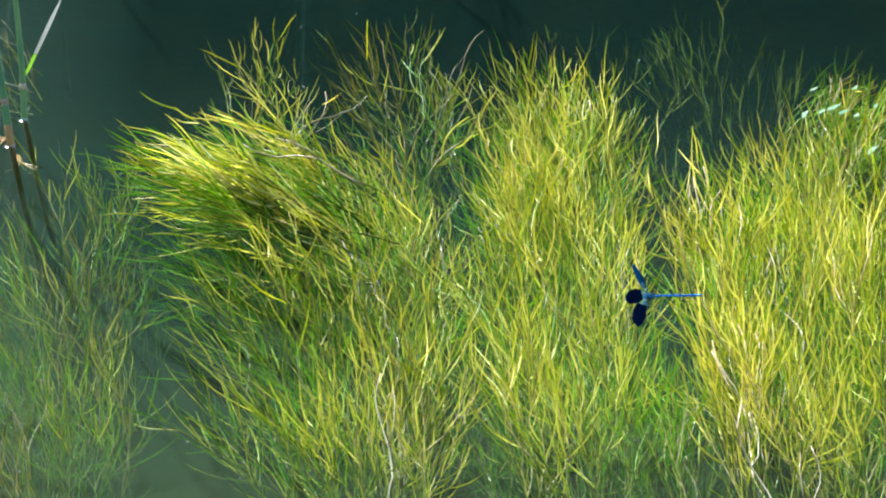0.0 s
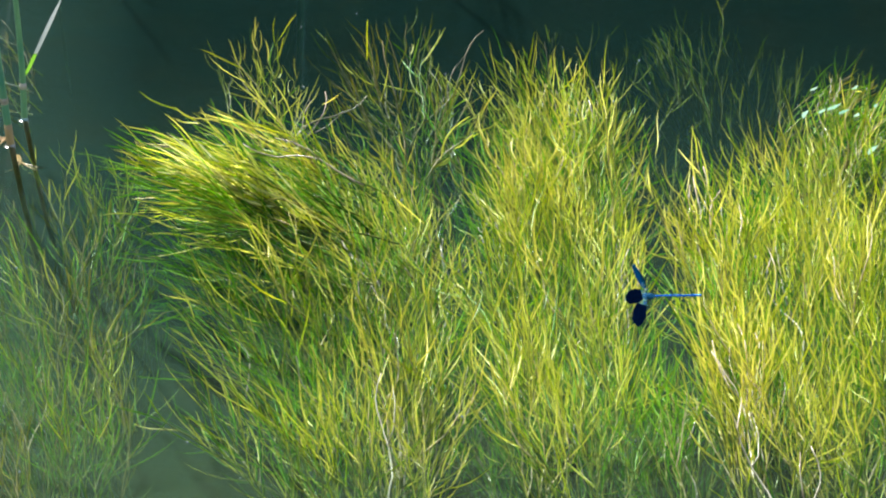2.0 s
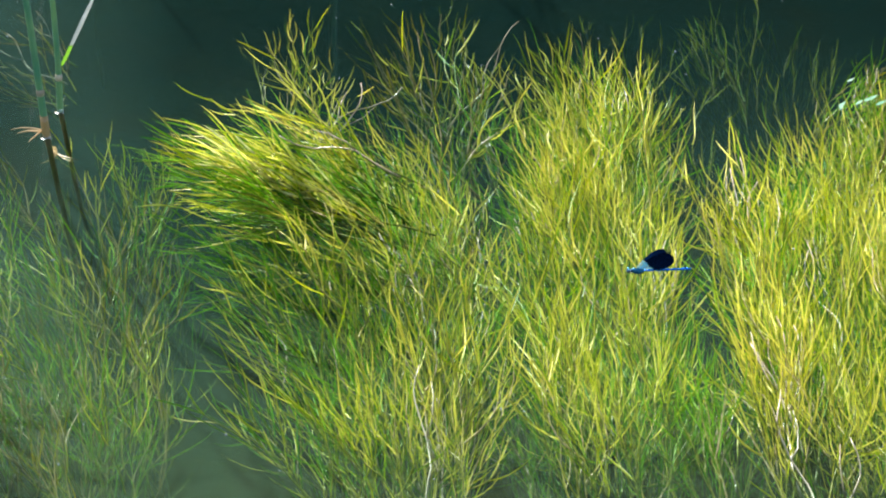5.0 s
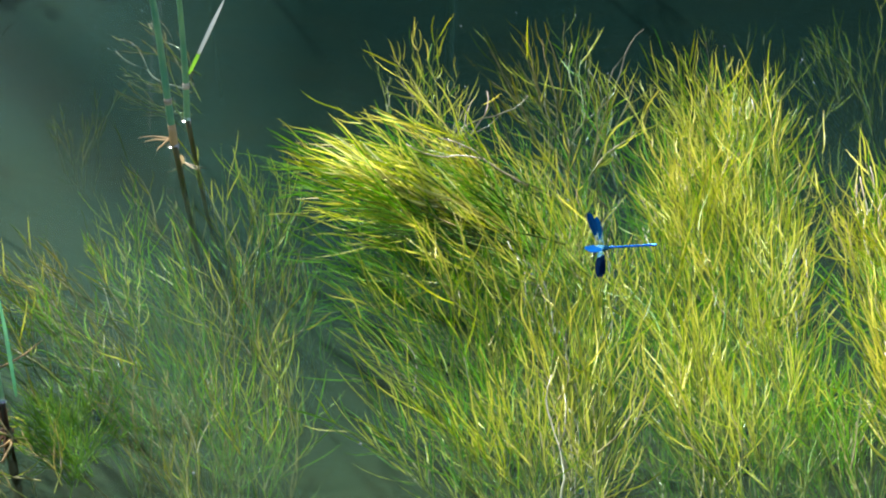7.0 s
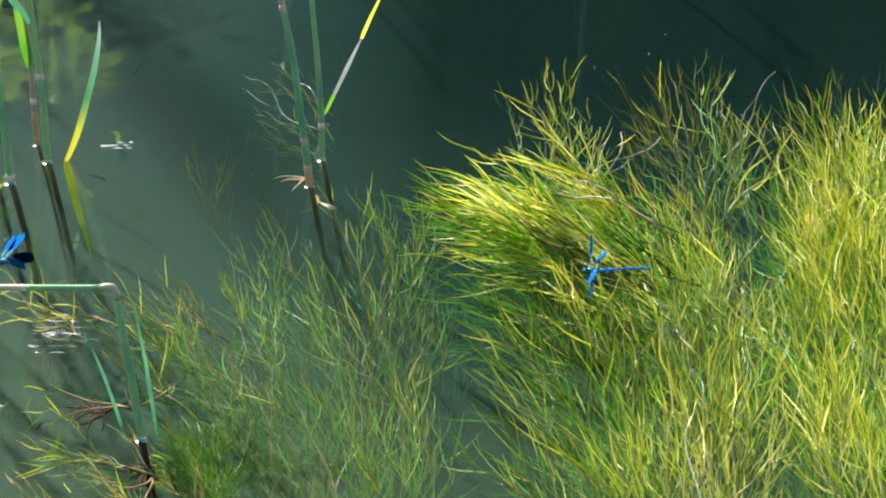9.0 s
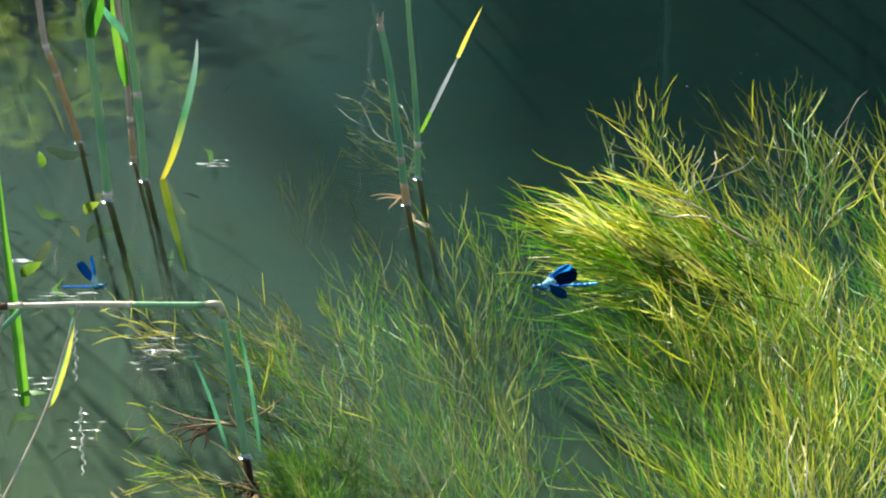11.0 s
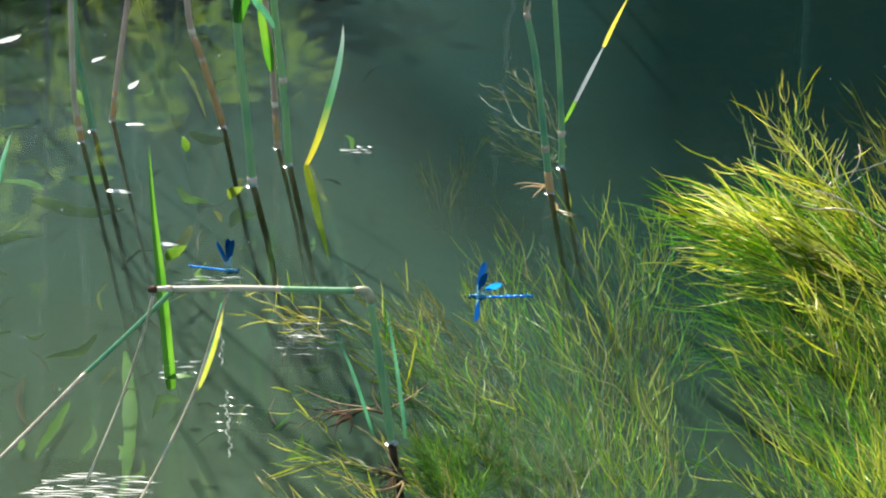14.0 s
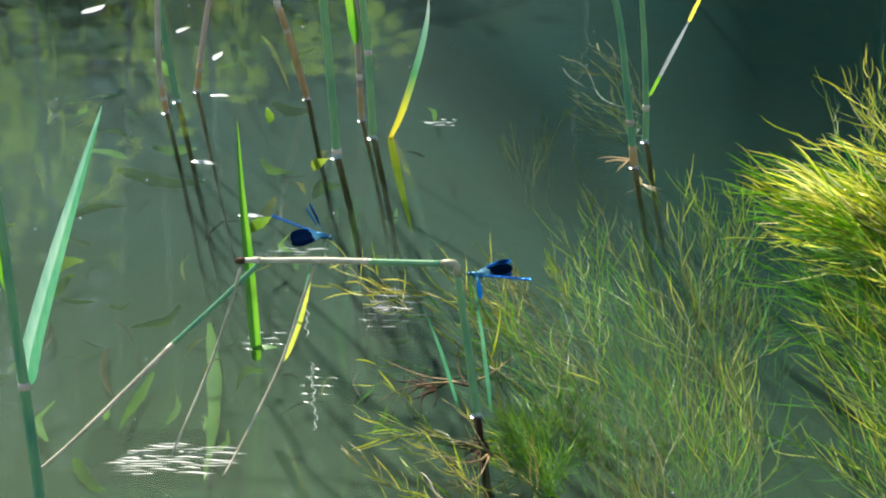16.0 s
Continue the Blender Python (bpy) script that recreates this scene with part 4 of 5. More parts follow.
for i, (k, x, y, ln, hd) in enumerate((
        ("d", -0.549, 2.99, 0.050, 171), ("d", -0.627, 2.98, 0.062, 144), ("d", -0.608, 2.72, 0.058, 60), ("d", -0.66, 3.12, 0.06, 30), ("d", -0.59, 3.19, 0.05, 120),
        ("y", -0.431, 2.80, 0.040, 70), ("y", -0.392, 2.93, 0.036, 74), ("y", -0.451, 3.04, 0.030, 100),
        ("g", -0.494, 3.033, 0.022, 159), ("g", -0.508, 3.132, 0.024, 72), ("g", -0.549, 3.197, 0.022, 50), ("g", -0.489, 2.880, 0.028, 165), ("g", -0.435, 2.770, 0.026, 172), ("g", -0.297, 2.981, 0.012, 3), ("g", -0.644, 3.248, 0.040, 59))):
    if k == "d":
        broad_leaf("drowned_leaf", "olive drowned leaf hanging in the water", x, y + 0.12 + 0.08 * (i % 2), -0.085 - 0.04 * (i % 2), ln * 0.9, hd, LEAF_DROWNED, i, 35 * (i % 3 - 1), 0.24)
    elif k == "y":
        broad_leaf("fallen_leaf", "yellowing leaf just under the surface", x, y, -0.020, ln, hd, LEAF_DROWNED, i, 20, 0.26)
    else:
        broad_leaf("floating_leaf", "pale grey dead leaf floating on the water", x, y, 0.0008, ln * 0.9, hd, LEAF_GREY, i, 0, 0.28)


def drowned_blade(k, x0, y0, x1, y1, w, seed):
    """A long leaf shape just below the surface, its edges crinkled; many stand in for leaf reflections."""
    rng = random.Random(seed)
    mat, label = {"m": (LEAF_MURKY, "dull green strap under the surface, for drifting leaves and mirrored ones"), "g": (LEAF_DROWNED, "fresh green leaf drifting under the surface"),
                  "y": (LEAF_OLD, "yellowed leaf drifting under the surface"), "b": (ROOT_DARK, "brown rotting leaf standing under water")}[k]
    t = thing("drowned_leaf", label, "leaf", "leaves in the water", at=(x0, y0 + 0.07, -0.095))
    d = Vector((x1 - x0, y1 - y0, 0))
    side = d.cross(Vector((0, 0.9, -0.43))).normalized()
    bow = rng.uniform(-0.12, 0.12) * d.length
    n = 20
    pts = [d * (i / (n - 1)) + side * bow * math.sin(math.pi * i / (n - 1)) + Vector((0, 0, -0.003 * math.sin(i * 0.3 + seed))) for i in range(n)]
    part("blade", ribbon(bmesh.new(), pts, [f * (1 + 0.12 * math.sin(i * 1.3 + seed)) for i, f in enumerate(blade_widths(n, w, 0.35, 0.3))], side, 0.12), mat, t)


# green straps here include reflections of leaves, built as solid shapes
for i, row in enumerate((
        ("m", -0.472, 2.683, -0.441, 2.394, 0.0120), ("m", -0.507, 2.590, -0.520, 2.480, 0.0080), ("g", -0.503, 2.725, -0.541, 2.672, 0.0072),
        ("m", -0.416, 2.607, -0.435, 2.566, 0.0080), ("b", -0.553, 2.641, -0.532, 2.547, 0.0072),
        ("m", -0.551, 2.436, -0.517, 2.390, 0.0104), ("m", -0.600, 3.001, -0.510, 2.985, 0.0120), ("m", -0.471, 3.172, -0.426, 3.150, 0.0104),
        ("g", -0.468, 3.046, -0.431, 3.002, 0.0080), ("y", -0.457, 2.912, -0.445, 2.960, 0.0088), ("y", -0.411, 3.042, -0.406, 3.071, 0.0048),
        ("m", -0.409, 2.953, -0.386, 2.992, 0.0120), ("y", -0.502, 3.353, -0.457, 3.205, 0.0040), ("m", -0.189, 2.474, -0.173, 2.526, 0.0136),
        ("g", -0.256, 2.458, -0.233, 2.480, 0.0104), ("m", -0.619, 2.736, -0.603, 2.781, 0.0080), ("b", -0.617, 2.607, -0.612, 2.692, 0.0056))):
    drowned_blade(*row, 300 + i)
# small pale leaf shapes stand in for glints over the arching weed
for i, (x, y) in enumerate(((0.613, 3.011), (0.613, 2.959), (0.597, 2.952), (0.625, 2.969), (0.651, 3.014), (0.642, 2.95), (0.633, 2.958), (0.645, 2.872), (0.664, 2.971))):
    broad_leaf("floating_leaf", "pale leaf-shaped piece for a glint on the surface", x, y, 0.0010, 0.010 + 0.003 * (i % 4), 42 + 11 * (i % 3), LEAF_PALE, 400 + i, 0, 0.2)
broad_leaf("clasping_leaf", "small dark green leaf at a blade's foot", -0.395, 2.517, 0.002, 0.022, 5, LEAF_DEEP_SHADE, 77)


def root_tuft(label, x, y, z, count, reach, heading, seed, mat=None):
    """A tangle of fine curling fibres."""
    rng = random.Random(seed)
    t = thing("root_tuft", label, "roots", at=(x, y, z))
    for k in range(count):
        a = radians(heading + rng.gauss(0, 40))
        ln = reach * rng.uniform(0.5, 1.1)
        c, sgn = rng.uniform(-0.5, 0.5), rng.uniform(-0.3, 0.4)
        pts = [Vector((0.002 * rng.uniform(-1, 1), 0.002 * rng.uniform(-1, 1), 0))]
        for i in range(6):
            a += c * 0.6 + rng.uniform(-0.25, 0.25)
            pts.append(pts[-1] + Vector((math.cos(a), math.sin(a) * 1.4, sgn * 0.4 * math.sin(i))) * ln / 6)
        part("fibre", tube(bmesh.new(), pts, [0.0012 - 0.00015 * i for i in range(7)], 5), mat or ROOTS, t)


root_tuft("orange-brown root fibres at a reed's waterline", -0.1150, 2.905, 0.002, 3, 0.030, 165, 3)
root_tuft("brown root fibres under a reed", -0.110, 2.94, -0.03, 4, 0.04, 285, 4, REED_WET)
root_tuft("dark brown roots around the bent reed's foot", -0.262, 2.52, -0.030, 14, 0.032, 185, 5, ROOT_DARK)
root_tuft("dark brown roots under the bent reed's foot", -0.215, 2.41, -0.020, 16, 0.035, 210, 9, ROOT_DARK)
root_tuft("thin tan rootlets trailing from the bent reed", -0.235, 2.49, -0.012, 4, 0.07, 100, 6)
root_tuft("thin tan rootlets trailing under the bent reed", -0.212, 2.38, -0.012, 2, 0.05, 260, 7)


def build_specks_and_glints():
    """Dust, seed fluff and tiny bubbles that float on the water, and pale strips drawn as glints."""
    rng = random.Random(8)
    bm = bmesh.new()
    for k in range(110):
        x, y, r = rng.uniform(-0.75, 0.8), rng.uniform(2.25, 3.3), rng.choice((0.0005, 0.0006, 0.0008, 0.0012))
        tube(bm, [Vector((x, y, 0.0003)), Vector((x + r * rng.uniform(-1, 1), y, 0.0005 + r * 0.7))], [r, r * 0.5], 6)
    # broken rows of pale strips, drawn in for bright glints on ripples
    for cx, cy, rx, ry, rows in ((-0.4554, 2.335, 0.040, 0.026, 13), (-0.3056, 2.60, 0.022, 0.040, 7), (-0.352, 2.46, 0.010, 0.035, 5), (-0.40, 2.70, 0.022, 0.012, 4), (-0.40, 2.535, 0.016, 0.02, 4), (-0.285, 2.985, 0.012, 0.010, 3)):
        for k in range(rows):
            b = 2 * (k + 0.5) / rows - 1
            half = rx * math.sqrt(1 - b * b)
            x, y = cx - half + 0.25 * rx * b + rng.uniform(0, 0.3) * rx, cy + b * ry
            while x < cx + half + 0.25 * rx * b:
                ln = rng.uniform(0.25, 1.0) * rx
                ph = rng.uniform(0, 6)
                pts = [Vector((x + ln * i / 6, y + 0.0007 * math.sin(ph + i * 1.1), 0.0005)) for i in range(7)]
                w = rng.uniform(0.0004, 0.0012) * (1.1 if rx > 0.03 else 0.8)
                ribbon(bm, pts, [w * f for f in (0.1, 0.6, 1.0, 0.9, 1.0, 0.5, 0.1)], Vector((0, 1, 0.2)), 0.1)
                x += ln + rng.uniform(-0.1, 0.5) * rx
    # wavy strips drawn in for the reflections of pale stems
    for x0, y0, n, step in ((-0.3575, 2.50, 26, -0.0045), (-0.376, 2.64, 20, -0.005)):
        pts = [Vector((x0 + 0.0006 * i + 0.0016 * math.sin(i * 1.9) + 0.001 * math.sin(i * 0.7), y0 + step * i, 0.0005)) for i in range(n)]
        ribbon(bm, pts, [0.0003 + 0.0004 * math.sin(i * 1.3) ** 2 for i in range(n)], Vector((1, 0.3, 0)), 0.1)
    tagged(part("floating_specks", bm, LEAF_GREY), "tiny pale floating specks, with strips for glints and reflections", "debris", kind="stuff")


def build_litter():
    """Rotting bits of leaf and stem adrift in the slack water."""
    rng = random.Random(19)
    for label, mat, n, wide in (("bits of rotten leaf adrift in slack water", LEAF_MURKY, 34, (0.003, 0.008)), ("yellowed bits of leaf adrift in slack water", LEAF_OLD, 20, (0.002, 0.005)), ("brown bits of stem adrift in slack water", ROOT_DARK, 70, (0.0012, 0.0028))):
        bm = bmesh.new()
        for k in range(n):
            z = -rng.uniform(0.085, 0.15)
            p = Vector((rng.uniform(-0.78, -0.30), rng.uniform(2.32, 3.2) - 2.1 * z, z))
            a = rng.gauss(math.pi / 2, 0.7)
            d = Vector((math.cos(a), math.sin(a) * 1.5, rng.uniform(-0.2, 0.2))) * rng.uniform(0.012, 0.045)
            side = d.cross(Vector((0, 0.9, -0.43))).normalized()
            c = side * rng.uniform(-0.2, 0.2) * d.length
            w = rng.uniform(*wide)
            ribbon(bm, [p, p + d * 0.3 + c * 0.7, p + d * 0.6 + c, p + d], [w * 0.4, w, w * 0.8, w * 0.2], side, 0.2)
        tagged(part("drifting_litter", bm, mat), label, "debris", kind="stuff")


build_specks_and_glints()
build_litter()


# ---- tall plants past the view's top: sedge added for shadows, shoots in the mirror ----
def shadow_sedge(label, base, leaves, mat):
    t = thing("shadow_sedge", label, "sedge", at=base)
    part("stem", tube(bmesh.new(), spline([(0, 0, -0.4), (0.01, 0, 0.2), (-0.01, -0.02, 0.62)], 10), [0.005 - 0.0003 * i for i in range(10)], 8), REED_GREEN, t)
    for pts, w in leaves:
        part("leaf_stalk", tube(bmesh.new(), [p - t.location for p in spline(pts[:3], 10)], 0.0018, 6), REED_GREEN, t)
        leaf_on(t, pts[2:] if len(pts) > 3 else pts, w, mat, across=(0.6, 0.75, 0.1), peak=0.5, base=0.3)


# added out of view; its leaves lie where they shade bands of weed
shadow_sedge("unseen tall sedge with broad arching leaves, added to shade the weed", (0.16, 3.98, 0.0), [
    ([(0.16, 3.98, 0.45), (0.09, 3.55, 0.68), (-0.025, 3.20, 0.71), (-0.113, 3.259, 0.68), (-0.166, 3.31, 0.65), (-0.223, 3.365, 0.62)], 0.024),
    ([(0.16, 3.98, 0.42), (0.05, 3.60, 0.66), (-0.08, 3.30, 0.69), (-0.132, 3.197, 0.68), (-0.195, 3.257, 0.65), (-0.261, 3.343, 0.62)], 0.015),
    ([(0.16, 3.98, 0.45), (0.06, 3.60, 0.66), (-0.05, 3.40, 0.69), (-0.111, 3.334, 0.68), (-0.161, 3.389, 0.65), (-0.200, 3.448, 0.62)], 0.014),
    ([(0.16, 3.98, 0.47), (0.02, 3.65, 0.64), (-0.08, 3.40, 0.66), (-0.139, 3.38, 0.68), (-0.137, 3.436, 0.65), (-0.130, 3.483, 0.62)], 0.014),
    ([(0.16, 3.98, 0.50), (0.20, 3.45, 0.70), (0.16, 3.05, 0.73), (0.131, 2.964, 0.71), (0.077, 2.966, 0.68), (0.039, 2.978, 0.65), (0.009, 2.99, 0.62)], 0.026),
    ([(0.16, 3.98, 0.48), (0.10, 3.50, 0.69), (-0.02, 3.25, 0.70), (-0.06, 3.20, 0.68), (-0.03, 3.10, 0.66), (0.01, 3.03, 0.64)], 0.018)], LEAF_GREEN)


def willow_shoot(label, x, y, h, seed):
    """Upright leafy shoots at the water's edge."""
    rng = random.Random(seed)
    t = thing("willow_shoot", label, "shrub", "willow shoots", at=(x, y, 0))
    for k in range(4):
        lean = Vector((rng.uniform(-0.25, 0.25), rng.uniform(-0.2, 0.1), h * rng.uniform(0.7, 1.1)))
        path = spline([(0, 0, -0.42), tuple(lean * 0.5), tuple(lean)], 10)
        part("stem", tube(bmesh.new(), path, [0.006 - 0.0005 * i for i in range(10)], 6), REED_PINK, t)
        bm = bmesh.new()
        for i in range(110):
            u = rng.uniform(1.5, 9)
            j = min(int(u), 8)
            a = Vector((rng.uniform(-1, 1), rng.uniform(-1, 1), rng.uniform(-0.7, 0.5))).normalized()
            p = path[j].lerp(path[j + 1], u - j) + a * rng.uniform(0.0, 0.05)
            ln = rng.uniform(0.025, 0.055)
            # leaves turn their faces to the sun
            wide = (a.cross(SUN_TO) + Vector((rng.gauss(0, 0.3), rng.gauss(0, 0.3), rng.gauss(0, 0.3)))).normalized()
            ribbon(bm, [p, p + a * ln * 0.35, p + a * ln * 0.7 + Vector((0, 0, -0.006)), p + a * ln + Vector((0, 0, -0.014))], [0.002, ln * 0.36, ln * 0.28, 0.001], wide, 0.25)
        part("foliage", bm, LEAF_BACKLIT, t)["kind"] = "stuff"


for i, (x, y, h) in enumerate(((-1.15, 4.2, 0.7), (-0.82, 4.15, 0.5), (-1.35, 4.4, 0.8), (-1.02, 3.95, 0.42), (-0.90, 3.85, 0.32), (-0.70, 3.95, 0.34), (-0.60, 4.1, 0.42), (-1.20, 3.85, 0.38), (-0.98, 4.1, 0.55))):
    willow_shoot("leafy green willow shoots at the water's edge", x, y, h, 200 + i)

for i, (x, y, h, lean) in enumerate(((-0.78, 3.62, 0.64, 0.03), (-0.68, 3.75, 0.72, -0.05), (-0.60, 3.70, 0.56, 0.02), (-0.16, 3.95, 0.45, -0.04))):
    reed("pale dry reed stem beyond the open water", [(x, y, 0), (x + lean * 0.4, y, h * 0.5), (x + lean, y, h)], 0.0030, 0.0022, REED_PALE, REED_WET, nodes=(0.2, 0.5, 0.8))


# ---- bank behind, seen in the water's mirror ----
def bank_tree(label, x, y, h, seed, crown=(1.6, 1.3), leaves=5200):
    rng = random.Random(seed)
    z0 = ground_height(x, y)
    t = thing("tree", label, "tree", "trees on the far bank", at=(x, y, z0))
    bm = bmesh.new()
    top = Vector((rng.uniform(-0.4, 0.4), rng.uniform(-0.5, 0.1), h * 0.85))
    path = spline([(0, 0, -0.1), (0.08, 0, h * 0.3), tuple(top * 0.65), tuple(top)], 10)
    tube(bm, path, [0.11 * (1 - 0.085 * i) for i in range(10)], 8)
    tips = []
    for k in range(14):
        p = path[3 + k % 6]
        d = Vector((rng.uniform(-1, 1) * crown[0], rng.uniform(-1, 1) * crown[1], rng.uniform(0.0, 0.9)))
        tube(bm, spline([tuple(p), tuple(p + d * 0.5 + Vector((0, 0, 0.1))), tuple(p + d)], 5), [0.04, 0.03, 0.022, 0.014, 0.006], 5)
        tips += [p + d, p + d * 0.6]
    part("trunk", bm, BARK, t)
    bm = bmesh.new()
    for k in range(leaves):
        c = rng.choice(tips)
        p = c + Vector((rng.gauss(0, 0.42), rng.gauss(0, 0.42), rng.gauss(0, 0.36)))
        a = Vector((rng.uniform(-1, 1), rng.uniform(-1, 1), rng.uniform(-0.6, 0.2))).normalized()
        s = rng.uniform(0.14, 0.26)
        ribbon(bm, [p, p + a * s * 0.5, p + a * s], [0.01, s * 0.75, 0.008], Vector((rng.uniform(-1, 1), rng.uniform(-1, 1), 0.3)), 0.3)
    crown_ob = part("crown", bm, BANK_LEAF, t)
    crown_ob["kind"] = "stuff"


for i, (x, y, h, n) in enumerate([(-5.4, 9.5, 3.2, 1500), (-3.4, 10.3, 4.0, 1000), (-1.9, 10.8, 4.0, 1300), (-1.0, 9.9, 3.6, 2600), (0.1, 9.7, 3.1, 5200), (0.9, 9.1, 3.6, 5200), (2.1, 9.2, 3.9, 5200), (3.6, 9.5, 4.0, 5200), (-7.3, 9.8, 3.8, 2500), (1.3, 10.6, 4.0, 5200), (2.8, 10.8, 4.3, 5200)]):
    bank_tree("dark leafy alder on the shaded far bank", x, y, h, 50 + i, (1.4, 1.1), n)


def sapling(label, x, y, h, r):
    """A slender bare stem on the bank, with a few twigs, added to cast a shadow."""
    rng = random.Random(31)
    z0 = ground_height(x, y)
    t = thing("tree", label, "tree", "trees on the far bank", at=(x, y, z0))
    path = spline([(0, 0, -0.1), (0.01, 0.01, h * 0.4), (-0.01, 0, h * 0.75), (0, 0, h)], 12)
    part("trunk", tube(bmesh.new(), path, [r * (1 - 0.03 * i) for i in range(12)], 8), BARK, t)
    for k in range(5):
        p = path[3 + k]
        d = Vector((rng.uniform(-0.4, 0.4), rng.uniform(-0.2, 0.4), 0.35))
        part("twig", tube(bmesh.new(), spline([tuple(p), tuple(p + d * 0.5 + Vector((0, 0, -0.03))), tuple(p + d)], 6), [0.008 - 0.001 * i for i in range(6)], 5), BARK, t)


# added past the view to lay a soft shadow band on open water
sapling("slender bare sapling added on the far bank for its shadow", -1.63, 6.47, 3.65, 0.036)


# ---- damselflies ----
def lathe(bm, stations, sides=10, mat=0, squash=1.0):
    """Rings along x: (x, z offset, radius)."""
    pts = [Vector((x, 0, z)) for x, z, r in stations]
    rings = []
    for p, (x, z, r) in zip(pts, stations):
        rings.append([bm.verts.new(p + Vector((0, math.cos(a) * r * squash, math.sin(a) * r))) for a in (2 * math.pi * k / sides for k in range(sides))])
    for a, b in zip(rings, rings[1:]):
        for k in range(sides):
            bm.faces.new((a[k], b[k], b[(k + 1) % sides], a[(k + 1) % sides])).material_index = mat
    bm.faces.new(rings[0]).material_index = mat
    bm.faces.new(rings[-1][::-1]).material_index = mat
    return bm


def wing_mesh(hind):
    """Wing along +x in the xy plane: clear base, dark band, with a leading vein."""
    L_, W = (0.0300, 0.0108) if hind else (0.0310, 0.0102)
    n = 16
    rows = []
    bm = bmesh.new()
    for i in range(n):
        u = i / (n - 1)
        x = L_ * u
        wide = W * (0.10 + 0.90 * math.sin(min(u / 0.62, 1) * math.pi / 2) ** 1.3) * (math.sqrt(max(0.0, 1 - max(0, (u - 0.66) / 0.34) ** 2.2)) + 0.02)
        row = []
        for j in range(5):
            v = j / 4
            row.append(bm.verts.new((x, wide * (0.38 - v), 0.0004 * math.sin(v * 9) * u)))
        rows.append(row)
    for i, (a, b) in enumerate(zip(rows, rows[1:])):
        for j in range(4):
            bm.faces.new((a[j], a[j + 1], b[j + 1], b[j])).material_index = 0 if i < 5 else 1
    return mesh_of("wing", bm, (WING_CLEAR, WING_BAND))


WING_F, WING_H = wing_mesh(False), wing_mesh(True)


def damselfly(label, heading):
    """Body along x (head towards heading, -1 or +1), origin at the wing roots."""
    fly = thing("damselfly", label, "damselfly", "hovering damselflies")
    h = heading

    def st(rows):
        return [(x * h, z, r) for x, z, r in (rows if h > 0 else rows)]
    th = part("thorax", lathe(bmesh.new(), st([(-0.0055, -0.0006, 0.0010), (-0.004, -0.0008, 0.0020), (-0.001, -0.0008, 0.0026), (0.002, -0.0004, 0.0024), (0.0042, 0, 0.0016), (0.0050, 0.0002, 0.0008)])), FLY_TEAL, fly, "metallic teal thorax")
    hd = part("head", lathe(bmesh.new(), st([(0.0050, 0.0002, 0.0007), (0.0056, 0.0002, 0.0015), (0.0066, 0, 0.0019), (0.0076, -0.0003, 0.0014), (0.0082, -0.0006, 0.0006)]), 10, 0, 1.35), FLY_TEAL, fly)
    for s in (-1, 1):
        bm = bmesh.new()
        bmesh.ops.create_uvsphere(bm, u_segments=10, v_segments=7, radius=0.00125)
        bmesh.ops.translate(bm, verts=bm.verts, vec=(0.0064 * h, s * 0.0026, 0.0004))
        part("eye", bm, FLY_EYE, hd, "large dark eye")
    x = -0.0050
    segs = [0.0022, 0.0040, 0.0048, 0.0050, 0.0050, 0.0048, 0.0042, 0.0026, 0.0020, 0.0018]
    for k, s in enumerate(segs):
        r = 0.00095 if k < 7 else 0.00105
        part("abdomen_segment", lathe(bmesh.new(), [(x * h, -0.0004, r * 0.80), ((x - s * 0.12) * h, -0.0004, r), ((x - s * 0.85) * h, -0.0004, r * 0.97), ((x - s) * h, -0.0004, r * 0.78)], 8), FLY_BLUE, fly)
        x -= s
    for s in (-1, 1):
        for k, (fx, rx_) in enumerate(((0.0035, 0.004), (0.0015, 0.001), (-0.0005, -0.003))):
            pts = [Vector((fx * h, s * 0.0012, -0.0024)), Vector(((fx + rx_ * 0.6) * h, s * 0.0032, -0.0040)), Vector(((fx + rx_) * h, s * 0.0026, -0.0075))]
            part("leg", tube(bmesh.new(), spline([tuple(p) for p in pts], 6), 0.00022, 5), FLY_DARK, fly)
    wings = []
    for nm, me, ox in (("fore_wing", WING_F, 0.0012), ("fore_wing", WING_F, 0.0012), ("hind_wing", WING_H, -0.0016), ("hind_wing", WING_H, -0.0016)):
        w = new(nm, me)
        w.parent = fly
        w["label"] = "clear-based wing with a dark blue band"
        w.location = (ox * h, 0, 0.0014)
        wings.append(w)
    return fly, wings


FLY_ONE, WINGS_ONE = damselfly("metallic blue damselfly with dark-banded wings hovering", -1)
FLY_TWO, WINGS_TWO = damselfly("metallic blue damselfly fluttering above a bent reed", 1)

# directions as the viewer sees them: right, up, towards
RIGHT, UP, TOWARDS = Vector((1, 0, 0)), Vector((0, 0.42, 0.907)), Vector((0, -0.907, 0.42))


def wing_turn(angle, seen, broad, near):
    """Turn of a wing whose span points at angle in view, with the share seen of its length and of its width."""
    a = radians(angle)
    depth = math.sqrt(max(0.0, 1 - seen * seen)) * near
    span = (RIGHT * math.cos(a) + UP * math.sin(a)) * seen + TOWARDS * depth
    face = (TOWARDS - span * TOWARDS.dot(span)).normalized()
    face = Matrix.Rotation(math.acos(min(1, broad)) * near, 3, span) @ face
    chord = face.cross(span)
    return Matrix((span, chord, face)).transposed()


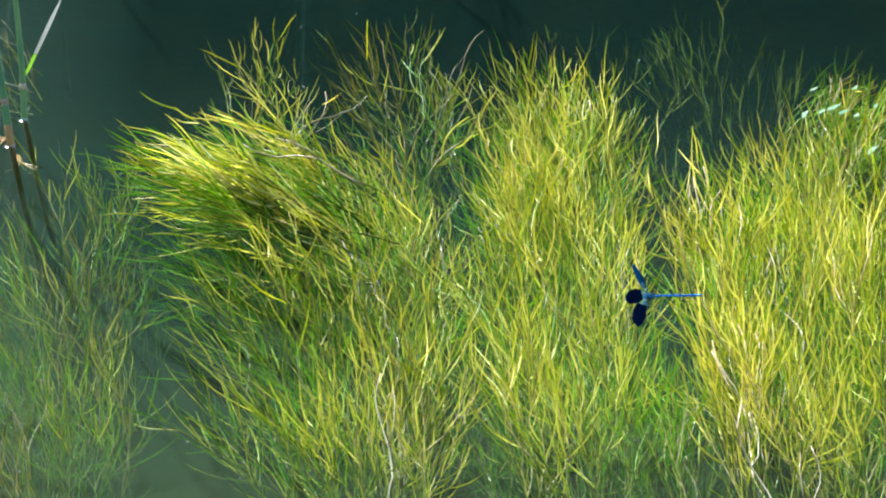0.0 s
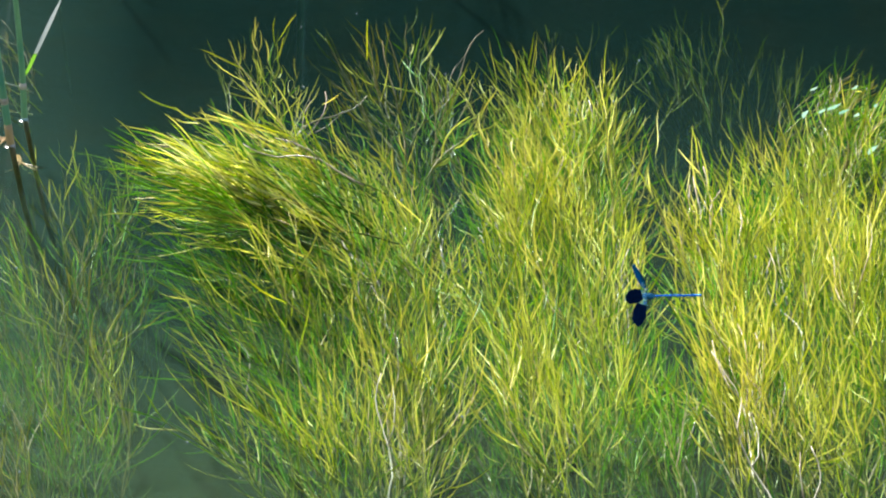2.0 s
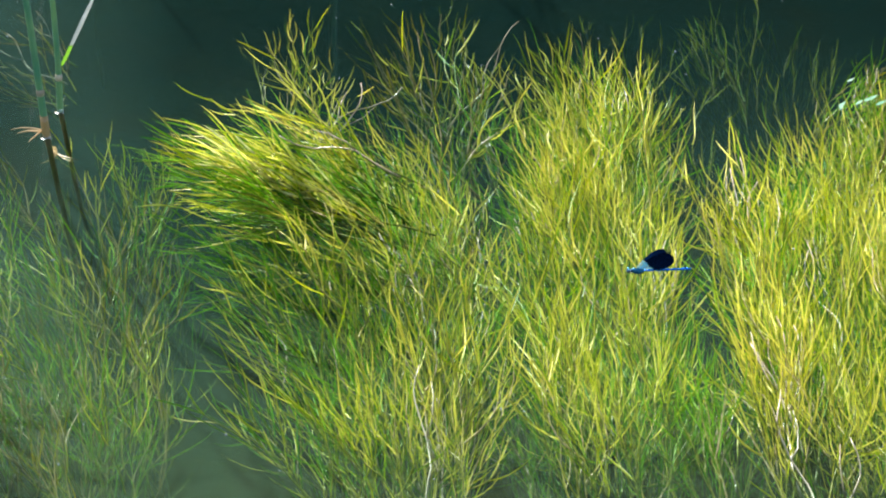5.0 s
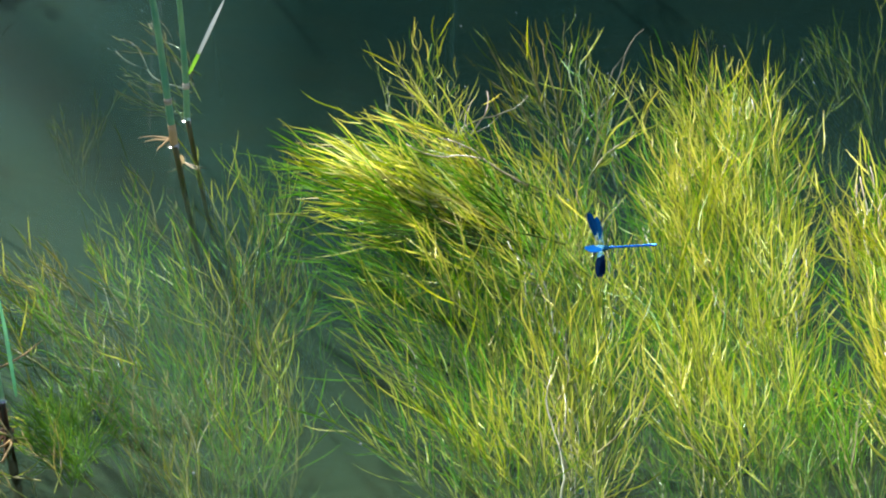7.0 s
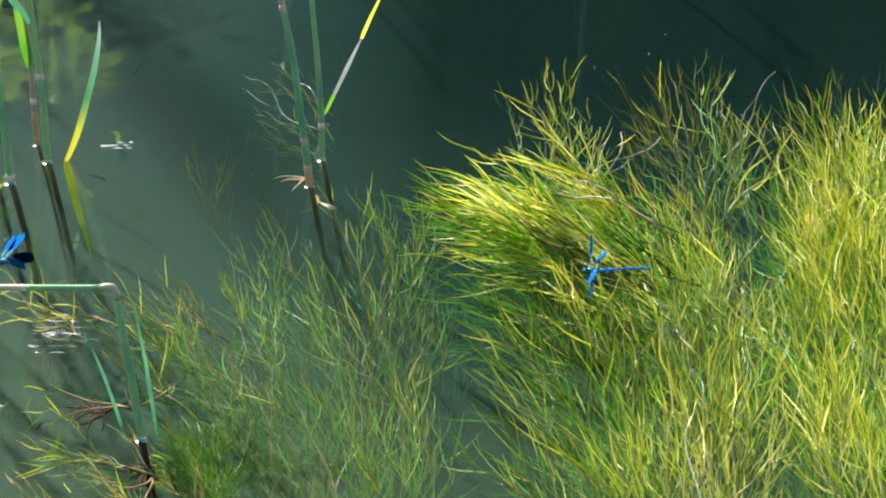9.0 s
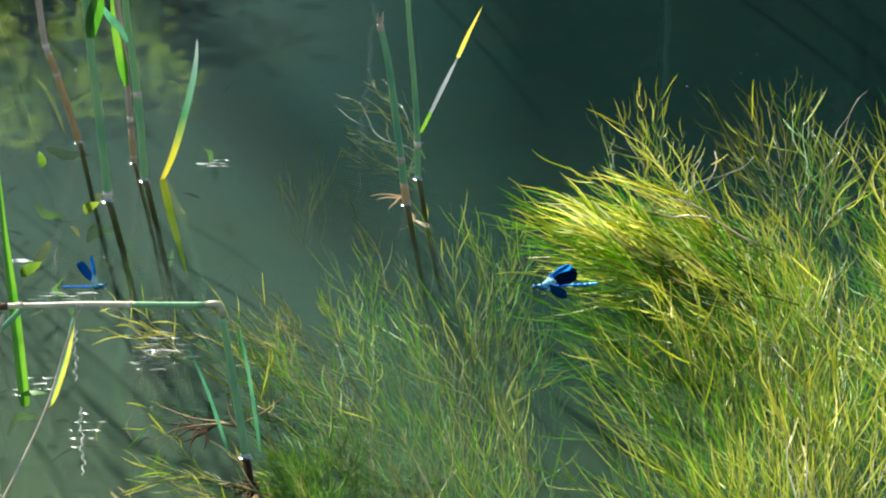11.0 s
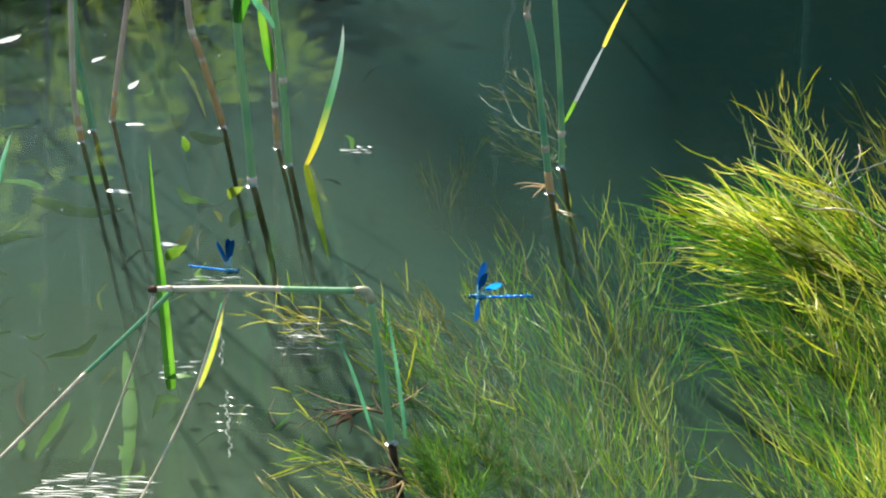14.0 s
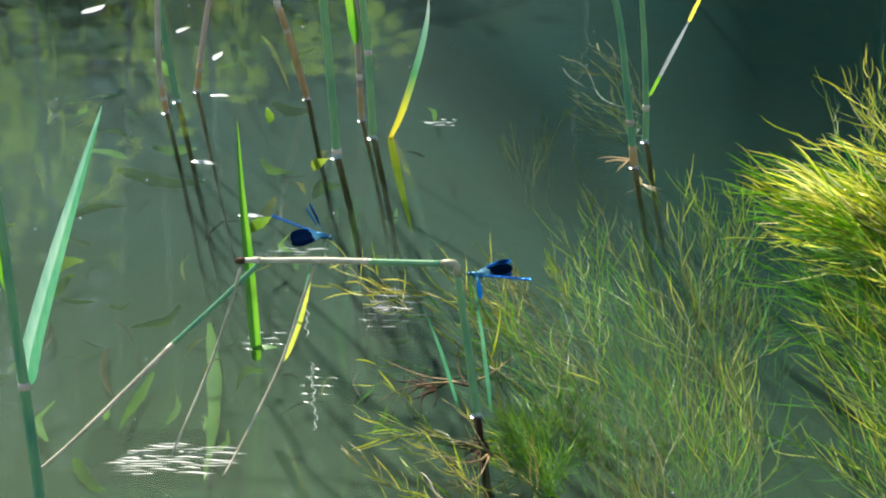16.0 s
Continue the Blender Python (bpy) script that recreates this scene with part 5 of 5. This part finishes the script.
def key_wings(wings, table, body_turn):
    """table: time, then (angle, seen, broad) for the far fore wing, near fore wing, far hind wing, near hind wing."""
    for k, w in enumerate(wings):
        near = 1 if k % 2 else -1
        rows, last = [], None
        for t, *states in table:
            m = body_turn(t).to_3x3().inverted() @ wing_turn(*states[k], near)
            q = m.to_quaternion()
            if last is not None:
                q.make_compatible(last[1])
                turn = last[1].rotation_difference(q).angle
                turn = min(turn, 2 * math.pi - turn)
                steps = max(1, math.ceil(turn / radians(70)))
                for i in range(1, steps):
                    f = i / steps
                    rows.append((last[0] + (t - last[0]) * f, Matrix.LocRotScale(w.location.copy(), last[1].slerp(q, f), None)))
            rows.append((t, Matrix.LocRotScale(w.location.copy(), q, None)))
            last = (t, q)
        walk(w, rows)


BACK = ((28, 0.9, 0.85), (22, 0.9, 0.85), (22, 0.9, 0.95), (18, 0.9, 0.95))
HALF = ((46, 0.85, 0.35), (300, 0.6, 0.5), (28, 0.8, 0.75), (20, 0.7, 0.7))
AHEAD = ((112, 0.75, 0.3), (250, 0.85, 1.0), (116, 0.6, 0.25), (192, 0.72, 1.0))
SPREAD = ((108, 0.85, 0.5), (268, 0.75, 0.75), (104, 0.7, 0.45), (196, 0.45, 0.6))
EDGE = ((87, 0.8, 0.2), (268, 0.65, 0.2), (58, 0.45, 0.35), (250, 0.3, 0.4))
OPEN = ((52, 0.9, 0.97), (22, 0.85, 0.95), (36, 0.85, 0.97), (16, 0.85, 0.95))
EDGE_DOWN = ((86, 0.8, 0.25), (274, 0.8, 0.7), (350, 0.45, 0.35), (355, 0.4, 0.35))
SPREAD_UP = ((80, 0.8, 0.6), (276, 0.6, 0.5), (36, 0.5, 0.55), (80, 0.5, 0.5))
HALF_BLACK = ((50, 0.9, 0.95), (268, 0.65, 0.2), (15, 0.6, 0.6), (18, 0.6, 0.7))
AHEAD_LATE = ((98, 0.85, 0.25), (224, 0.8, 1.0), (100, 0.7, 0.25), (160, 0.65, 1.0))
HALF_LATE = ((26, 0.9, 0.6), (292, 0.6, 0.45), (8, 0.8, 0.7), (18, 0.85, 0.7))


def motions():
    one = [(0, 0.3995, 2.46, 0.0621, 0), (3.3, 0.3995, 2.46, 0.0621, 0), (5.3, 0.3359, 2.46, 0.0816, -2), (5.5, 0.3157, 2.46, 0.0851, 0), (6, 0.2906, 2.46, 0.0966, 1), (6.5, 0.2634, 2.46, 0.1022, 1),
           (7, 0.2307, 2.46, 0.1048, -3), (7.5, 0.2051, 2.46, 0.1129, 0), (8, 0.1753, 2.46, 0.1162, 1), (8.5, 0.1477, 2.46, 0.114, -1), (9, 0.1171, 2.46, 0.1211, -3), (9.2, 0.1045, 2.46, 0.1242, 0),
           (11.3, -0.017, 2.46, 0.1227, -4), (11.5, -0.0294, 2.46, 0.1229, -4), (12, -0.0577, 2.46, 0.1171, -5), (12.5, -0.0866, 2.46, 0.119, -5), (13, -0.1137, 2.46, 0.12, -2), (13.5, -0.1363, 2.46, 0.114, -1),
           (14, -0.1583, 2.46, 0.1037, -2), (14.5, -0.1799, 2.46, 0.104, 0), (15, -0.2001, 2.46, 0.0974, 3), (15.5, -0.2171, 2.46, 0.0934, 0), (16, -0.225, 2.46, 0.0986, 4)]
    walk(FLY_ONE, [(t, Matrix.Translation((x, y, z)) @ Matrix.Rotation(radians(a), 4, "Y")) for t, x, y, z, a in one])
    flaps = [(0, *AHEAD), (3.3, *AHEAD), (4.2, *BACK), (4.9, *BACK), (5.3, *OPEN), (5.5, *SPREAD), (5.65, *AHEAD), (6, *HALF), (6.2, *BACK), (6.6, *BACK), (6.8, *OPEN), (7.0, *SPREAD), (7.15, *AHEAD), (7.4, *EDGE), (7.55, *HALF), (7.75, *BACK),
             (8.3, *BACK), (8.5, *OPEN), (8.65, *SPREAD), (8.85, *AHEAD), (9.0, *EDGE), (9.2, *HALF), (9.4, *BACK), (10.1, *BACK), (10.4, *SPREAD), (10.6, *AHEAD), (10.85, *HALF), (11.2, *BACK), (11.7, *BACK), (12.0, *OPEN), (12.2, *SPREAD), (12.5, *EDGE_DOWN), (12.7, *HALF), (12.9, *BACK),
             (13.6, *BACK), (13.8, *OPEN), (14.0, *SPREAD_UP), (14.25, *AHEAD), (14.5, *HALF_BLACK), (14.7, *BACK), (15.0, *BACK), (15.2, *OPEN), (15.35, *SPREAD), (15.5, *AHEAD_LATE), (15.8, *EDGE), (16.0, *HALF_LATE)]
    key_wings(WINGS_ONE, flaps, lambda t: Matrix.Identity(4))
    # time, place, tilt in view and turn towards the viewer
    two = [(0, -0.33, 2.47, 0.120, -5, 30), (8.5, -0.33, 2.47, 0.122, -5, 30), (9, -0.327, 2.47, 0.1246, -4, 20), (9.2, -0.327, 2.47, 0.129, -4, 20), (11.3, -0.3400, 2.47, 0.1155, 0, 50), (11.5, -0.3466, 2.47, 0.1142, 0, 52), (12, -0.3457, 2.47, 0.1133, 20, 45), (12.5, -0.343, 2.47, 0.1132, -5, 55), (13, -0.3470, 2.47, 0.1151, 0, 55),
           (13.5, -0.3447, 2.47, 0.116, -10, 45), (14, -0.3475, 2.47, 0.1176, -6, 35), (14.5, -0.347, 2.47, 0.1211, -8, 12), (15, -0.3504, 2.47, 0.1257, -10, 0), (15.5, -0.3421, 2.47, 0.1263, -13, 0), (16, -0.3429, 2.47, 0.1240, -20, 0)]

    def turn_two(t):
        k = max(i for i, row in enumerate(two) if row[0] <= t + 1e-6)
        a, b = two[k], two[min(k + 1, len(two) - 1)]
        f = 0 if b[0] == a[0] else (t - a[0]) / (b[0] - a[0])
        tilt, turn = radians(a[4] + (b[4] - a[4]) * f), radians(a[5] + (b[5] - a[5]) * f)
        ax = (RIGHT * math.cos(tilt) + UP * math.sin(tilt)) * math.cos(turn) + TOWARDS * math.sin(turn)
        ay = Vector((0, 0, 1)).cross(ax).normalized()
        return Matrix((ax, ay, ax.cross(ay))).transposed().to_4x4()
    walk(FLY_TWO, [(t, Matrix.Translation((x, y, z)) @ turn_two(t)) for t, x, y, z, p, w in two])
    up = ((97, 0.75, 0.3), (78, 0.75, 0.3), (104, 0.7, 0.25), (70, 0.7, 0.3))
    beats = [(0, *up), (8.0, *up), (8.5, (95, 0.7, 0.5), (330, 0.7, 0.6), (125, 0.7, 0.4), (20, 0.7, 0.6)), (9.0, (60, 0.75, 0.6), (8, 0.8, 0.8), (70, 0.6, 0.5), (350, 0.7, 0.6)), (9.3, *up),
             (9.8, (90, 0.75, 0.3), (10, 0.8, 0.6), (100, 0.7, 0.3), (330, 0.7, 0.6)), (10.3, *up), (10.8, (120, 0.7, 0.4), (190, 0.6, 0.8), (110, 0.7, 0.4), (200, 0.6, 0.6)), (11.2, *up),
             (11.5, (122, 0.65, 0.75), (335, 0.65, 0.7), (42, 0.6, 0.85), (168, 0.6, 0.2)), (12.0, (115, 0.5, 0.15), (20, 0.85, 0.35), (106, 0.5, 0.15), (12, 0.75, 0.3)), (12.25, *up),
             (12.5, (80, 0.7, 0.5), (335, 0.75, 0.7), (140, 0.75, 0.15), (100, 0.5, 0.2)), (13.0, *up), (13.5, (130, 0.75, 0.45), (20, 0.8, 0.8), (150, 0.6, 0.12), (335, 0.75, 0.75)), (14.0, (125, 0.75, 0.45), (95, 0.7, 0.35), (120, 0.7, 0.3), (80, 0.7, 0.35)),
             (14.5, (88, 0.8, 0.25), (12, 0.9, 0.75), (92, 0.75, 0.2), (320, 0.65, 0.75)), (15.0, (118, 0.75, 0.95), (192, 0.62, 0.98), (84, 0.72, 0.93), (184, 0.55, 0.96)),
             (15.5, (55, 0.85, 0.93), (225, 0.7, 0.97), (40, 0.6, 0.95), (218, 0.6, 0.95)), (16.0, (122, 0.85, 0.3), (200, 0.8, 0.97), (128, 0.75, 0.25), (196, 0.75, 0.95))]
    key_wings(WINGS_TWO, beats, turn_two)


motions()
